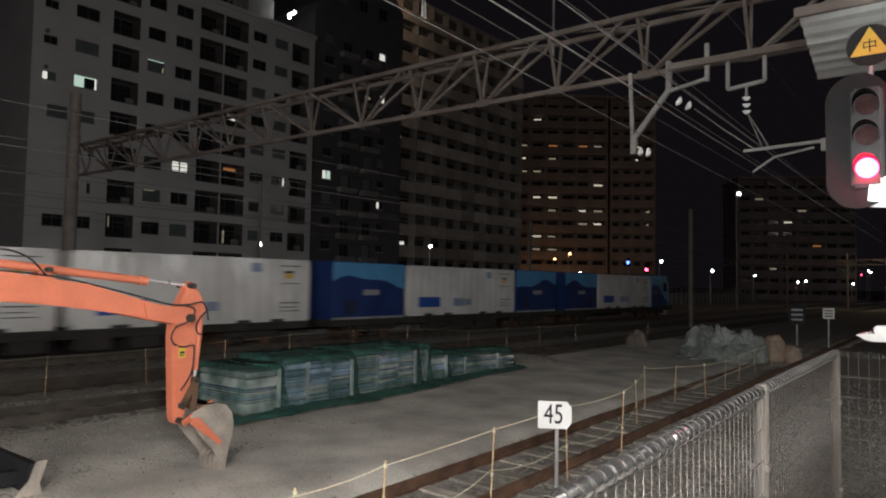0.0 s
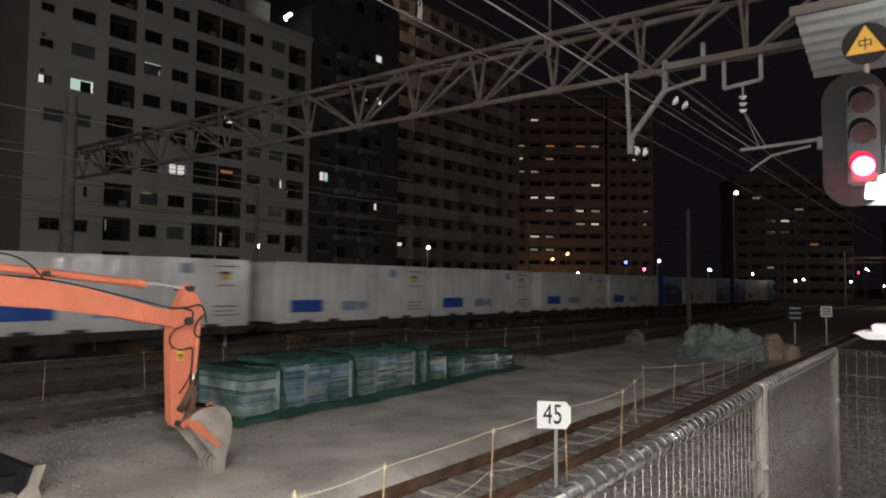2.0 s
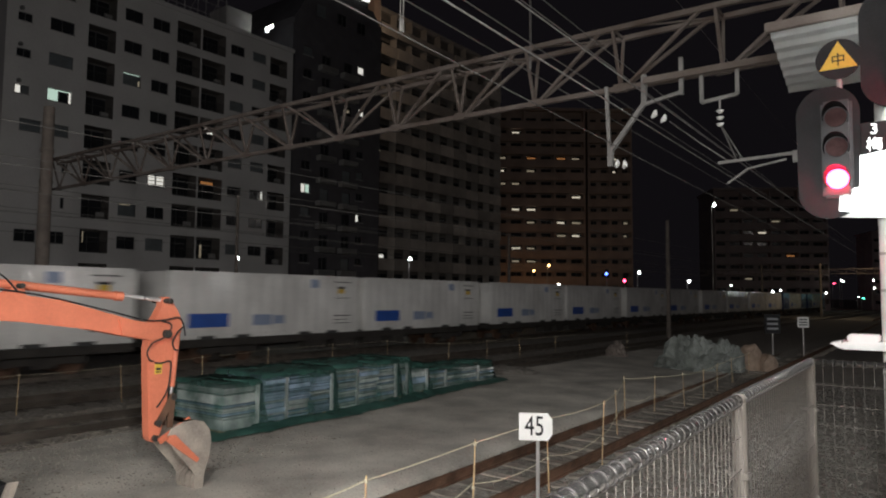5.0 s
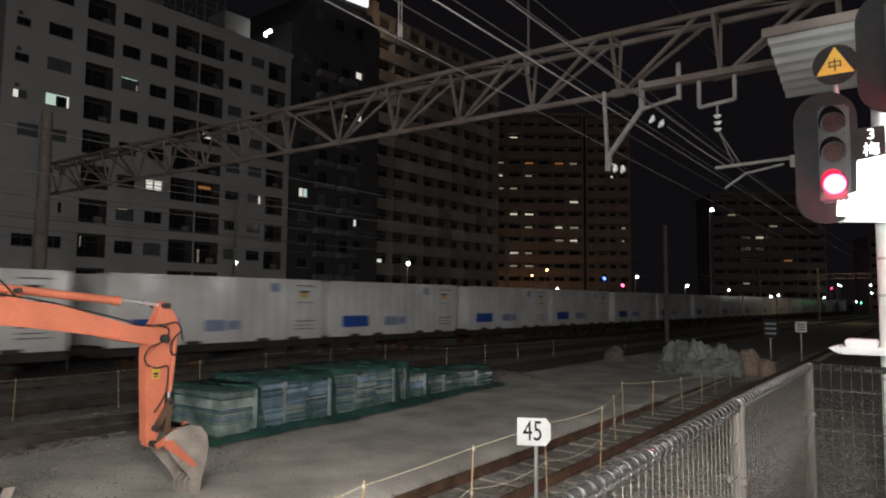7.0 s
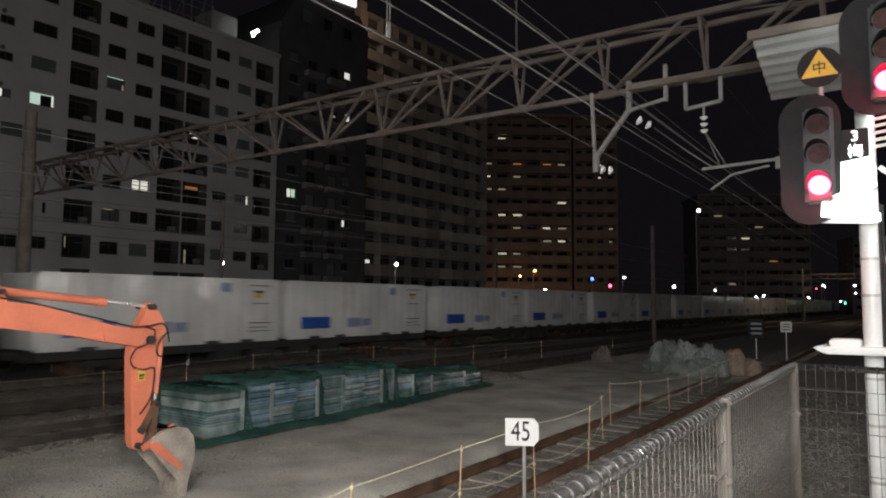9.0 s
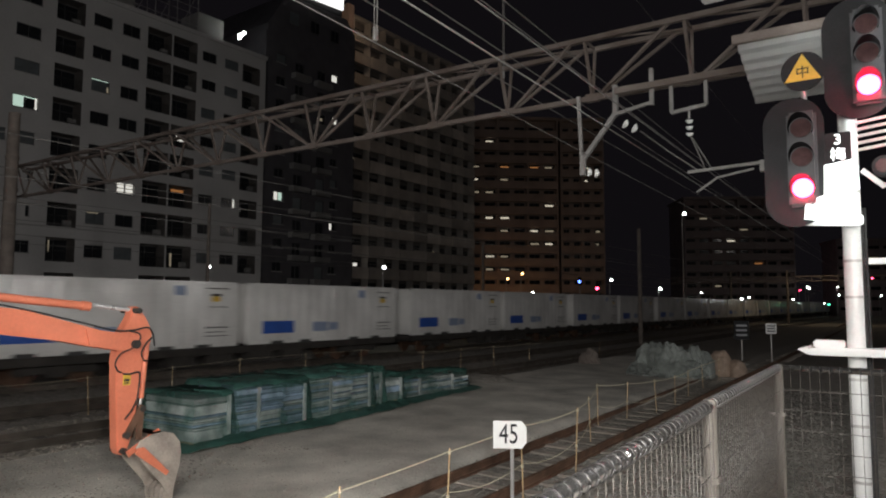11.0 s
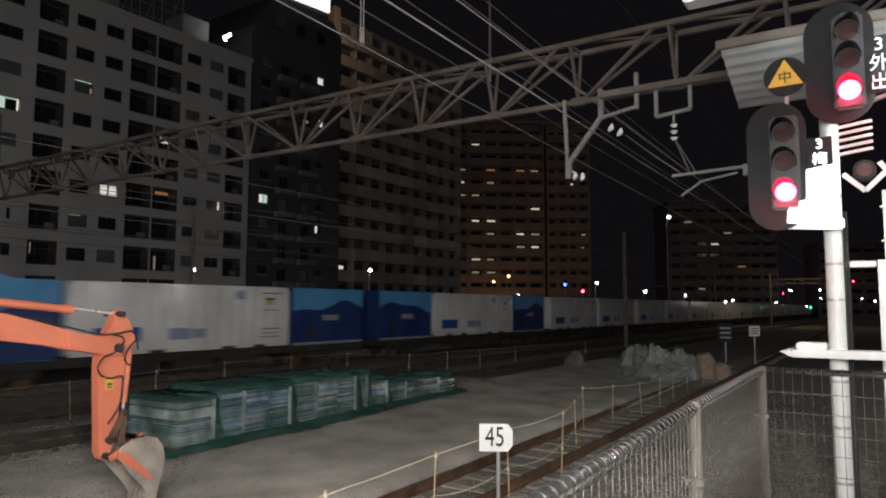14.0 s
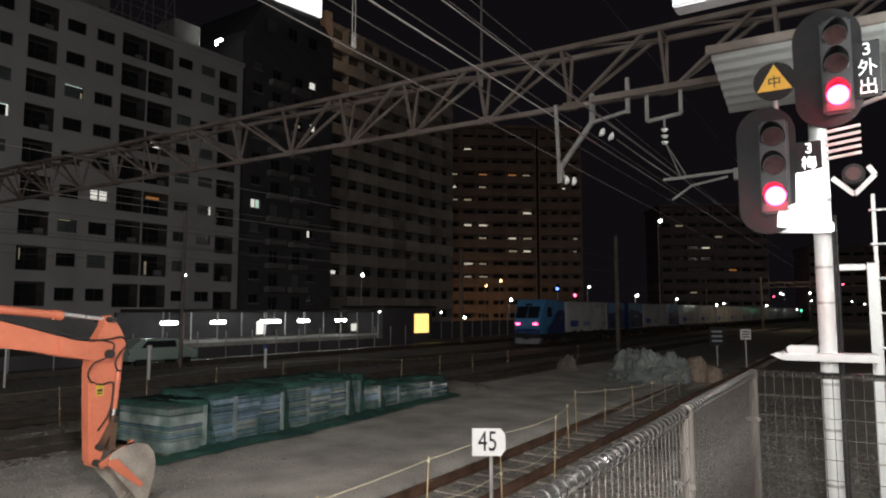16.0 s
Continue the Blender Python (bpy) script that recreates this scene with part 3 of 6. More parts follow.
def white_house():
    e = empty("apartment_building", house_pose(-56.09, 20.9), "white-rendered apartment block with dark windows and recessed balconies", "building", "apartment blocks")
    # openings along the front, from its near corner: from, to, foot and head about the window line, floors, depth
    every = range(-1, 8)
    cols = [(0.73, 1.72, -0.95, -0.3, (4, 5, 6, 7), 0.14), (1.16, 2.65, -0.95, 0.0, (0, 3), 0.14), (3.0, 4.8, -1.0, 0.0, (4, 5, 6, 7), 0.14), (3.55, 4.7, -0.95, 0.0, (0, 3), 0.14), (4.3, 4.6, -0.95, -0.1, (1, 2), 0.14),
            (5.88, 8.12, -1.5, 0.42, every, 1.3), (8.85, 10.4, -1.05, 0.0, every, 0.14), (11.35, 12.95, -1.05, 0.0, every, 0.14), (13.65, 16.02, -1.55, 0.48, every, 1.3), (16.2, 18.7, -1.55, 0.48, every, 1.3),
            (19.3, 20.85, -0.95, 0.0, every, 0.14), (21.85, 23.45, -0.95, 0.0, every, 0.14), (23.97, 26.15, -1.75, 0.06, every, 1.3)]
    openings = [(a, b, 7.53 + 2.8 * r + lo, 7.53 + 2.8 * r + hi, d, c, r) for c, (a, b, lo, hi, rows, d) in enumerate(cols) for r in rows]
    xs = sorted({0.0, 26.9} | {round(v, 3) for o in openings for v in o[:2]})
    zs = sorted({0.0, 28.4} | {round(v, 3) for o in openings for v in o[2:4]})
    holes = {}
    for a, b, lo, hi, d, c, r in openings:
        for i, x in enumerate(xs[:-1]):
            for j, z in enumerate(zs[:-1]):
                if a - 1e-3 <= x < b - 1e-3 and lo - 1e-3 <= z < hi - 1e-3:
                    holes[i, j] = d
    bm = B()
    facade(bm, xs, zs, holes, 0.14)
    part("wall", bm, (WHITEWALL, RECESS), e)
    top = zs[-1]
    bm = B()
    box(bm, (0.0, 1.4, 0.0), (26.9, 12.0, top - 0.02))
    box(bm, (0.0, 0.15, 0.0), (0.3, 1.39, top - 0.02))
    part("flank_wall", bm, WHITEWALL, e)
    bm = B()
    box(bm, (-0.15, -0.15, top), (27.05, 12.1, top + 0.4), 0.03)
    roof = part("roof", bm, WHITEWALL, e)
    pale = {(2, 5), (6, 1), (7, 0), (11, 7), (11, 6), (10, 5), (10, 3), (11, 3), (11, 4), (1, 3), (3, 3), (6, 5), (0, 4)}
    for a, b, lo, hi, d, c, r in openings:
        if d > 1:
            # glass doors drawn full width, so the back keeps the recess's shade
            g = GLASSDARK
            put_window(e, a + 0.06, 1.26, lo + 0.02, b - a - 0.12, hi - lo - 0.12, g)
            bm = B()
            box(bm, (a, 0.05, lo - 0.03), (b, 1.28, lo - 0.004))
            part("balcony_slab", bm, SLABGREY, e)
            railing(e, a + 0.01, b - 0.01, 0.1, lo, 0.92)
            if (c + r) % 3 == 0:
                bm = B()
                box(bm, (b - 0.75, 0.5, lo), (b - 0.1, 0.8, lo + 0.6), 0.02)
                part("air_conditioner", bm, SLABGREY, e)
        else:
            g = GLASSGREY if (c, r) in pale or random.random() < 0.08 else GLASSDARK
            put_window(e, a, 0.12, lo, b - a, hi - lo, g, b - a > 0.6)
            bm = B()
            box(bm, (a - 0.05, -0.05, lo - 0.05), (b + 0.05, 0.0, lo))
            part("window_sill", bm, SLABGREY, e)
            if c == 0:
                bm = B()
                tube(bm, (0.95, -0.16, hi + 0.28), (0.95, 0.0, hi + 0.28), 0.16, 14)
                part("vent_hood", bm, FRAMEGREY, e)
    z = 7.53 + 2.8 * 4
    lit_piece(e, 0.78, 1.12, 0.105, z - 0.92, z - 0.34, LIT)
    lit_piece(e, 3.06, 3.8, 0.105, z - 0.95, z - 0.06, LITGREEN)
    lit_piece(e, 4.62, 4.76, 0.105, z - 0.95, z - 0.05, LIT)
    lit_piece(e, 3.8, 4.7, 0.105, z - 0.13, z - 0.05, LITGREEN)
    lit_piece(e, 8.9, 10.3, 0.105, z + 2.72, z + 2.77, LITGREEN)
    lit_piece(e, 10.2, 10.32, 0.105, z + 1.85, z + 2.3, LITDIM)
    z = 7.53 + 2.8 * 2
    for x0, x1 in ((11.45, 12.05), (12.2, 12.85)):
        for z0, z1 in ((-0.92, -0.55), (-0.48, -0.08)):
            lit_piece(e, x0, x1, 0.105, z + z0, z + z1, LIT)
    lit_piece(e, 23.25, 23.4, 0.105, z - 0.9, z - 0.06, LIT)
    lit_piece(e, 17.2, 18.5, 1.22, z + 0.05, z + 0.3, LITORANGE)
    lit_piece(e, 17.5, 18.4, 1.22, 18.1, 18.75, LIT)
    lit_piece(e, 17.3, 17.5, 1.22, 6.1, 7.4, LITDIM)
    lit_piece(e, 6.6, 6.68, 1.22, 6.9, 7.8, LITDIM)
    lit_piece(e, 9.0, 9.9, 0.105, 10.2, 10.26, LITDIM)
    for a, b in (((8, 3, top + 0.4), (14, 9, top + 4.5)), ((20.0, 2.0, top + 0.4), (23.0, 5, top + 3.4))):
        bm = B()
        box(bm, a, b, 0.03)
        part("roof_hut", bm, SLABGREY, roof)
    return e


white_house()


def dark_house():
    e = empty("apartment_building", house_pose(-57.2, 48.9), "dark tiled apartment block with a stepped crown and few lit windows", "building", "apartment blocks")
    W, fl, n = 13.6, 2.56, 12
    cols = [(1.3, 2.6, 0.0, 0.98), (4.0, 5.3, -0.72, 0.7), (7.4, 8.7, -0.72, 0.7), (9.65, 10.75, 0.0, 0.9)]
    openings = [(a, b, 1.15 + fl * r + lo, 1.15 + fl * r + hi, c, r) for c, (a, b, lo, hi) in enumerate(cols) for r in range(n)]
    xs = sorted({0.0, W} | {v for o in openings for v in o[:2]})
    zs = sorted({0.0, 32.5} | {round(v, 3) for o in openings for v in o[2:4]})
    holes = {}
    for a, b, lo, hi, c, r in openings:
        for i, x in enumerate(xs[:-1]):
            for j, z in enumerate(zs[:-1]):
                if a - 1e-3 <= x < b - 1e-3 and lo - 1e-3 <= z < hi - 1e-3:
                    holes[i, j] = 0.2
    bm = B()
    facade(bm, xs, zs, holes, 0.2)
    part("wall", bm, DARKWALL, e)
    bm = B()
    box(bm, (0, 0.3, 0), (W, 12, 32.48))
    part("flank_wall", bm, DARKWALL, e)
    for a, b, lo, hi, c, r in openings:
        put_window(e, a, 0.18, lo, b - a, hi - lo, GLASSGREY if random.random() < 0.3 else GLASSDARK)
        if c in (1, 2):
            bm = B()
            box(bm, (a - 0.6, -0.75, lo - 0.62), (b + 0.5, -0.003, lo - 0.5))
            grid_frame(bm, [a - 0.6, b + 0.5], [lo - 0.62, lo - 0.02], set(), -0.8, -0.752)
            for x in (a - 0.6, b + 0.44):
                box(bm, (x, -0.75, lo - 0.498), (x + 0.06, -0.003, lo - 0.02))
            part("balcony", bm, SLABGREY, e)
        else:
            bm = B()
            box(bm, (a - 0.12, -0.06, lo - 0.1), (b + 0.12, 0.0, lo - 0.02))
            part("window_sill", bm, SLABGREY, e)
    z = [1.15 + fl * r for r in range(n)]
    lit_piece(e, 1.4, 1.9, 0.16, z[5] + 0.05, z[5] + 0.93, LIT)
    lit_piece(e, 2.02, 2.52, 0.16, z[5] + 0.05, z[5] + 0.93, LITGREEN)
    for r, x0, x1 in ((11, 9.75, 10.65), (9, 10.05, 10.68), (4, 9.75, 10.15)):
        lit_piece(e, x0, x1, 0.16, z[r] + 0.08, z[r] + 0.84, LIT)
    lit_piece(e, 7.5, 8.4, 0.16, z[9] + 0.0, z[9] + 0.3, LITDIM)
    bm = B()
    prism(bm, [(0, 32.5), (W, 32.5), (W, 36.0), (W - 1.5, 37.8), (2.6, 37.4), (0, 33.2)], 12, Matrix(((1, 0, 0, 0), (0, 0, 1, 0.0), (0, 1, 0, 0), (0, 0, 0, 1))))
    part("roof", bm, DARKWALL, e)
    for a in (3.0, 6.2, 9.4):
        put_window(e, a, -0.035, 34.2, 1.3, 1.4, GLASSGREY if a < 4 else GLASSDARK)
    return e


dark_house()


def grid_house():
    e = empty("apartment_building", pose(-63.0, 72.0, -0.17, 0, 0, 90 - math.degrees(math.atan(0.04))), "long beige apartment block with rows of solid-fronted balconies", "building", "apartment blocks")
    W, fl, n, z0 = 31.5, 3.12, 14, 0.43
    bm = B()
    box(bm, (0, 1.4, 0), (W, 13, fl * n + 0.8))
    # the wall behind the balconies carries their shade in its colour
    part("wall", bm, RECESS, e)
    for i in range(10):
        x = W * i / 9
        bm = B()
        box(bm, (x - 0.08, 0.2, 0), (x + 0.08, 1.4, fl * n + 0.8))
        part("party_wall", bm, BEIGEWALL, e)
    bm = B()
    box(bm, (-0.6, 1.0, fl * n + 0.8), (W + 0.3, 13.2, fl * n + 1.5))
    part("roof", bm, BEIGEWALL, e)
    for r in range(n):
        bm = B()
        box(bm, (0, 0.03, z0 + r * fl + 0.02), (W, 1.38, z0 + r * fl + 0.2))
        part("balcony_slab", bm, SLABGREY, e)
        for c in range(9):
            x0 = W * c / 9
            w = W / 9
            bm = B()
            box(bm, (x0 + 0.06, -0.14 if c % 2 else -0.06, z0 + r * fl - 0.32), (x0 + w - 0.06, 0.02, z0 + r * fl + (1.42 if c % 3 else 1.3)))
            part("balcony_front", bm, BEIGEWALL, e)
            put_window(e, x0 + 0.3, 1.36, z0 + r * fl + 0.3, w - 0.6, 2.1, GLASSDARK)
    bm = B()
    box(bm, (-1.3, 0.2, 0), (-0.02, 13, fl * n + 2.2), 0.03)
    part("stair_wall", bm, TOWERWALL, e)
    for x, z, w, h, mat in ((0.75, 8.45, 0.9, 0.5, LIT), (2.0, 8.45, 0.9, 0.5, LIT), (4.4, 8.4, 0.6, 0.45, LITDIM), (7.4, 20.75, 0.9, 0.5, LIT), (8.4, 20.7, 0.5, 0.3, LITDIM), (8.3, 23.75, 0.6, 0.3, LITORANGE), (1.6, 23.8, 1.1, 0.3, LITDIM),
                            (18.7, 14.5, 0.5, 0.4, LITDIM), (18.8, 23.75, 0.5, 0.25, LITDIM), (18.7, 27.1, 0.5, 0.25, LITDIM), (10.6, 26.9, 0.5, 0.2, LITDIM), (14.6, 26.9, 0.5, 0.2, LITDIM), (21.0, 11.4, 0.5, 0.3, LITDIM)):
        lit_piece(e, x - w / 2, x + w / 2, 1.32, z - h / 2, z + h / 2, mat)
    return e


grid_house()


def tower(x, y, rz, W, n, wall, lit, label, fl=2.8, cols=6):
    e = empty("apartment_tower", pose(x, y, -0.17, 0, 0, rz), label, "building", "apartment blocks")
    bm = B()
    box(bm, (0, 1.2, 0), (W, 14, fl * n + 1))
    part("wall", bm, wall, e)
    for i in range(cols + 1):
        if i % 2 == 0:
            xx = W * i / cols
            bm = B()
            box(bm, (xx - 0.2, -0.1, 0), (xx + 0.2, 1.2, fl * n + 1))
            part("pier", bm, wall, e)
    bm = B()
    box(bm, (-0.4, -0.3, fl * n + 1), (W + 0.4, 14.2, fl * n + 1.6))
    part("roof", bm, wall, e)
    for r in range(n):
        bm = B()
        z = r * fl
        prism(bm, [(-0.12, z - 0.2), (1.18, z - 0.2), (1.18, z + 0.25), (0.0, z + 0.25), (0.0, z + 1.5), (-0.12, z + 1.5)], W - 0.4, Matrix(((0, 0, 1, 0.2), (1, 0, 0, 0), (0, 1, 0, 0), (0, 0, 0, 1))))
        part("balcony", bm, wall, e)
        for c in range(cols):
            w = W / cols
            g = lit.get((c, r), GLASSDARK)
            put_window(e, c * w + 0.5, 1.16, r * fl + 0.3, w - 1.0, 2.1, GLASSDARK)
            if g is not GLASSDARK:
                bm = B()
                box(bm, (c * w + 0.75, 1.08, r * fl + 1.7), (c * w + w - 0.95 + 0.25 * ((c + r) % 2), 1.12, r * fl + 2.08))
                part("lit_window", bm, g, e)
    return e


A, O, D = LITFAR, LITORANGE, LITDIM
tower(-75.2, 123.2, 37.6, 19.6, 15, TOWERWALL,
      {(1, 13): A, (0, 11): D, (2, 11): O, (4, 11): O, (5, 11): D, (0, 10): A, (2, 10): D, (0, 9): D, (1, 9): D, (5, 8): A, (1, 7): A, (2, 7): A, (2, 6): D, (4, 6): A, (5, 6): D, (5, 5): A, (4, 5): D, (1, 4): A, (2, 4): D, (1, 3): D, (2, 3): D},
      "brown apartment tower with lit windows and orange-lit foot")
tower(-59.2, 136.2, 30.0, 9.0, 15, TOWERWALL, {(2, 11): A, (2, 10): A, (3, 6): D, (3, 5): D}, "slim dark apartment tower with a few lit windows", cols=4)
tower(-42.0, 172.0, 30, 26, 10, BLOCKWALL, {(1, 8): D, (4, 7): D, (5, 4): O, (2, 2): D, (3, 6): A}, "low grey apartment block far along the line", cols=8)
tower(-12.0, 215.0, 20, 30, 7, BLOCKWALL, {(2, 5): D, (5, 4): O, (6, 2): D}, "low grey block far down the line", cols=8)

# ---- mesh fence round the platform end ----
FX, FY, FTOP, FBASE = -0.62, 4.92, 2.24, 1.1


mesh_fence = empty("mesh_fence", pose(0, 0, 0), "beige welded wire mesh fence with rolled glossy top", "fence")


def fence_post():
    e = empty("post", pose(0, 0, 0))
    e.parent = mesh_fence
    bm = B()
    tube(bm, (0, 0, 0), (0, 0, 1.12), 0.027, 18)
    part("pole", bm, POSTMET, e)
    bm = B()
    tube(bm, (0, 0, 1.12), (0, 0, 1.14), 0.03, 18, 0.02)
    part("cap", bm, POSTMET, e)
    for z in (0.28, 0.82):
        bm = B()
        box(bm, (-0.036, -0.036, z - 0.014), (0.036, 0.036, z + 0.014), 0.006)
        tube(bm, (-0.06, 0.02, z), (-0.03, 0.02, z), 0.009, 6)
        part("clamp", bm, POSTMET, e)
    return e


def fence_panel(length):
    """Welded mesh: upright wires bent into rings about a rolled glossy top, and level wires behind them. It runs along y."""
    e = empty("mesh_panel", pose(0, 0, 0))
    e.parent = mesh_fence
    n = round(length / 0.055)
    ring = [(0.0245 * math.cos(math.tau * k / 14), 0.0245 * math.sin(math.tau * k / 14)) for k in range(14)]
    bm = B()
    path_tube(bm, [(0.003, 0, 0.05), (0.003, 0, 0.55), (0.003, 0, 1.075)], 0.002, 5)
    upright = bpy.data.meshes.new("upright_wire")
    bm.to_mesh(upright)
    bm.free()
    upright.materials.append(FENCEMET)
    bm = B()
    path_tube(bm, [(-0.018 + x, 0, 1.094 + z) for x, z in ring + ring[:1]], 0.0032, 6)
    loop = bpy.data.meshes.new("top_ring")
    bm.to_mesh(loop)
    bm.free()
    loop.materials.append(RINGMET)
    for i in range(n + 1):
        for nm, me in (("upright_wire", upright), ("top_ring", loop)):
            ob = new(nm, me)
            ob.parent = e
            ob.location = (0, i * length / n, 0)
    for k in range(8):
        z = 0.08 + 0.125 * k
        bm = B()
        tube(bm, (-0.003, 0, z), (-0.003, length, z), 0.0024, 6)
        part("level_wire", bm, FENCEMET, e)
    bm = B()
    tube(bm, (-0.018, 0, 1.094), (-0.018, length, 1.094), 0.0205, 20)
    for f in bm.faces:
        f.smooth = len(f.verts) == 4
    part("top_roll", bm, TOPWIRE, e, "bright glossy rolled top")
    return e


post = fence_post()
panel = fence_panel(1.98)
post.matrix_basis = pose(FX - 0.015, FY, FBASE)
panel.matrix_basis = pose(FX, FY - 2.0, FBASE + 0.022)
for k in range(1, 4):
    copy_thing(post, pose(FX - 0.015, FY - 2.0 * k, FBASE))
for k in range(2, 4):
    copy_thing(panel, pose(FX, FY - 2.0 * k, FBASE - 0.008, 0.8 if k == 2 else 0))
for k in range(2):
    copy_thing(panel, pose(FX + 2.0 * k, FY, FBASE + 0.022, 0, 0, -90))
    copy_thing(post, pose(FX + 2.0 * (k + 1), FY + 0.05, FBASE))


# ---- excavator ----
def arm_matrix(x):
    return Matrix(((0, 0, 1, x), (1, 0, 0, 0), (0, 1, 0, 0), (0, 0, 0, 1)))


def plate(outline, half, bevel=0.03):
    """An outline in y and z, as a welded box of that half width, about x = 0."""
    bm = B()
    prism(bm, outline, 2 * half, arm_matrix(-half))
    if bevel:
        es = [ed for ed in bm.edges]
        bmesh.ops.bevel(bm, geom=es, offset=bevel, segments=2, affect="EDGES", clamp_overlap=True)
    return bm


def smooth_path(pts, n=5):
    """A Catmull-Rom line through the points."""
    p = [Vector(q) for q in pts]
    p = [2 * p[0] - p[1]] + p + [2 * p[-1] - p[-2]]
    out = []
    for a, b, c, d in zip(p, p[1:], p[2:], p[3:]):
        for k in range(n):
            u = k / n
            out.append(0.5 * (2 * b + (c - a) * u + (2 * a - 5 * b + 4 * c - d) * u * u + (3 * b - a - 3 * c + d) * u ** 3))
    return out + [p[-2]]


def excavator():
    e = empty("excavator", pose(-8.3, 0, 0), "orange excavator with lowered arm and bucket resting on dirt", "excavator")
    boom = part("boom", plate([(5.02, 2.0), (4.55, 2.09), (3.84, 2.25), (2.94, 2.33), (1.5, 2.3), (0.3, 1.8), (-0.9, 0.95), (-1.1, 1.2), (-0.1, 2.1), (1.2, 2.68), (2.92, 2.66), (3.82, 2.53), (4.7, 2.28), (5.1, 2.21), (5.22, 2.1), (5.17, 2.0)], 0.12, 0.015), ORANGE, e)
    bm = B()
    for x0 in (-0.142, 0.121):
        prism(bm, [(4.55, 2.1), (4.5, 2.3), (4.95, 2.24), (5.16, 2.18), (5.23, 2.08), (5.15, 1.98)], 0.022, arm_matrix(x0))
    part("boom_cheek", bm, ORANGE, boom)
    bm = B()
    bar(bm, (0.125, 3.0, 2.36), (0.125, 4.5, 2.14), 0.015, 0.025)
    part("boom_seam", bm, ORANGE, boom)
    for y, z, r in ((5.14, 2.09, 0.055), (5.16, 2.52, 0.035), (3.36, 2.69, 0.028)):
        bm = B()
        tube(bm, (-0.2, y, z), (0.2, y, z), r, 16)
        part("pin", bm, TRAINDARK, boom)
    bm = B()
    for s in (-1, 1):
        prism(bm, [(3.25, 2.6), (3.45, 2.58), (3.4, 2.72), (3.32, 2.72)], 0.025, arm_matrix(s * 0.075 - 0.0125))
    part("bracket", bm, ORANGE, boom)
    # arm ram
    bm = B()
    tube(bm, (0, 2.0, 2.84), (0, 4.55, 2.58), 0.05, 16)
    tube(bm, (0, 4.5, 2.585), (0, 4.6, 2.575), 0.06, 16)
    cyl = part("arm_ram", bm, ORANGE, e, smooth=False)
    bm = B()
    tube(bm, (0, 4.55, 2.6), (0, 5.16, 2.525), 0.027, 14)
    part("rod", bm, CHROME, cyl, "bright chrome piston rod")
    # stick
    stick = part("stick", plate([(4.99, 0.78), (5.03, 0.7), (5.1, 0.7), (5.16, 0.82), (5.23, 1.22), (5.27, 1.6), (5.32, 2.02), (5.41, 2.1), (5.42, 2.24), (5.34, 2.4), (5.23, 2.55), (5.18, 2.58), (5.125, 2.55), (5.11, 2.44), (5.03, 2.3), (4.96, 2.2), (4.93, 1.9), (4.95, 1.45)], 0.085, 0.012), ORANGE, e)
    bm = B()
    tube(bm, (0.05, 5.37, 2.12), (0.05, 5.31, 1.38), 0.037, 14)
    ram = part("bucket_ram", bm, ORANGE, stick)
    bm = B()
    tube(bm, (0.05, 5.31, 1.4), (0.05, 5.3, 1.24), 0.02, 12)
    part("rod", bm, CHROME, ram, "bright chrome piston rod")
    bm = B()
    box(bm, (0.087, 5.03, 1.57), (0.093, 5.13, 1.72))
    part("yellow_label", bm, YELLOWMARK, stick, "small yellow warning sticker")
    bm = B()
    box(bm, (0.0935, 5.045, 1.62), (0.0945, 5.115, 1.65))
    box(bm, (0.0935, 5.045, 1.59), (0.0945, 5.115, 1.605))
    part("text_bar", bm, DARKMARK, stick)
    for y, z in ((5.06, 0.75), (5.09, 0.94), (5.3, 1.25)):
        bm = B()
        tube(bm, (-0.14, y, z), (0.14, y, z), 0.04, 14)
        part("pin", bm, TRAINDARK, stick)
    # linkage
    for s in (-1, 1):
        bm = B()
        bar(bm, (s * 0.11, 5.08, 0.9), (s * 0.11, 5.31, 1.29), 0.025, 0.085)
        part("link_arm", bm, RUST, stick, "dirt-browned steel link")
        bm = B()
        bar(bm, (s * 0.09, 5.3, 1.27), (s * 0.09, 5.27, 0.86), 0.025, 0.08)
        part("link_arm", bm, RUST, stick, "dirt-browned steel link")
    bm = B()
    bar(bm, (0.2, 5.06, 0.72), (0.2, 5.5, 0.95), 0.03, 0.075)
    part("coupler_bar", bm, ORANGE, stick)
    # bucket: a scoop between two cheeks
    bk = empty("bucket", pose(0, 0, 0))
    bk.parent = e
    side = [(5.11, 0.8), (5.16, 0.88), (5.33, 0.94), (5.49, 0.95), (5.64, 0.905), (5.735, 0.79), (5.766, 0.65), (5.745, 0.47), (5.69, 0.28), (5.65, 0.1), (5.55, 0.16), (5.48, 0.285), (5.21, 0.6)]
    for s in (-1, 1):
        bm = B()
        prism(bm, side, 0.025, arm_matrix(0.09 + s * 0.21 - 0.0125))
        bmesh.ops.bevel(bm, geom=list(bm.edges), offset=0.006, segments=1, affect="EDGES")
        part("cheek", bm, STEELBARE, bk)
    bm = B()
    shell = [(5.33, 0.94), (5.49, 0.95), (5.64, 0.905), (5.735, 0.79), (5.766, 0.65), (5.745, 0.47), (5.69, 0.28), (5.65, 0.1)]
    vs = [(bm.verts.new((-0.12, y, z)), bm.verts.new((0.3, y, z))) for y, z in shell]
    for a, b in zip(vs, vs[1:]):
        bm.faces.new((a[0], a[1], b[1], b[0])).smooth = True
    bmesh.ops.solidify(bm, geom=list(bm.faces), thickness=0.025)
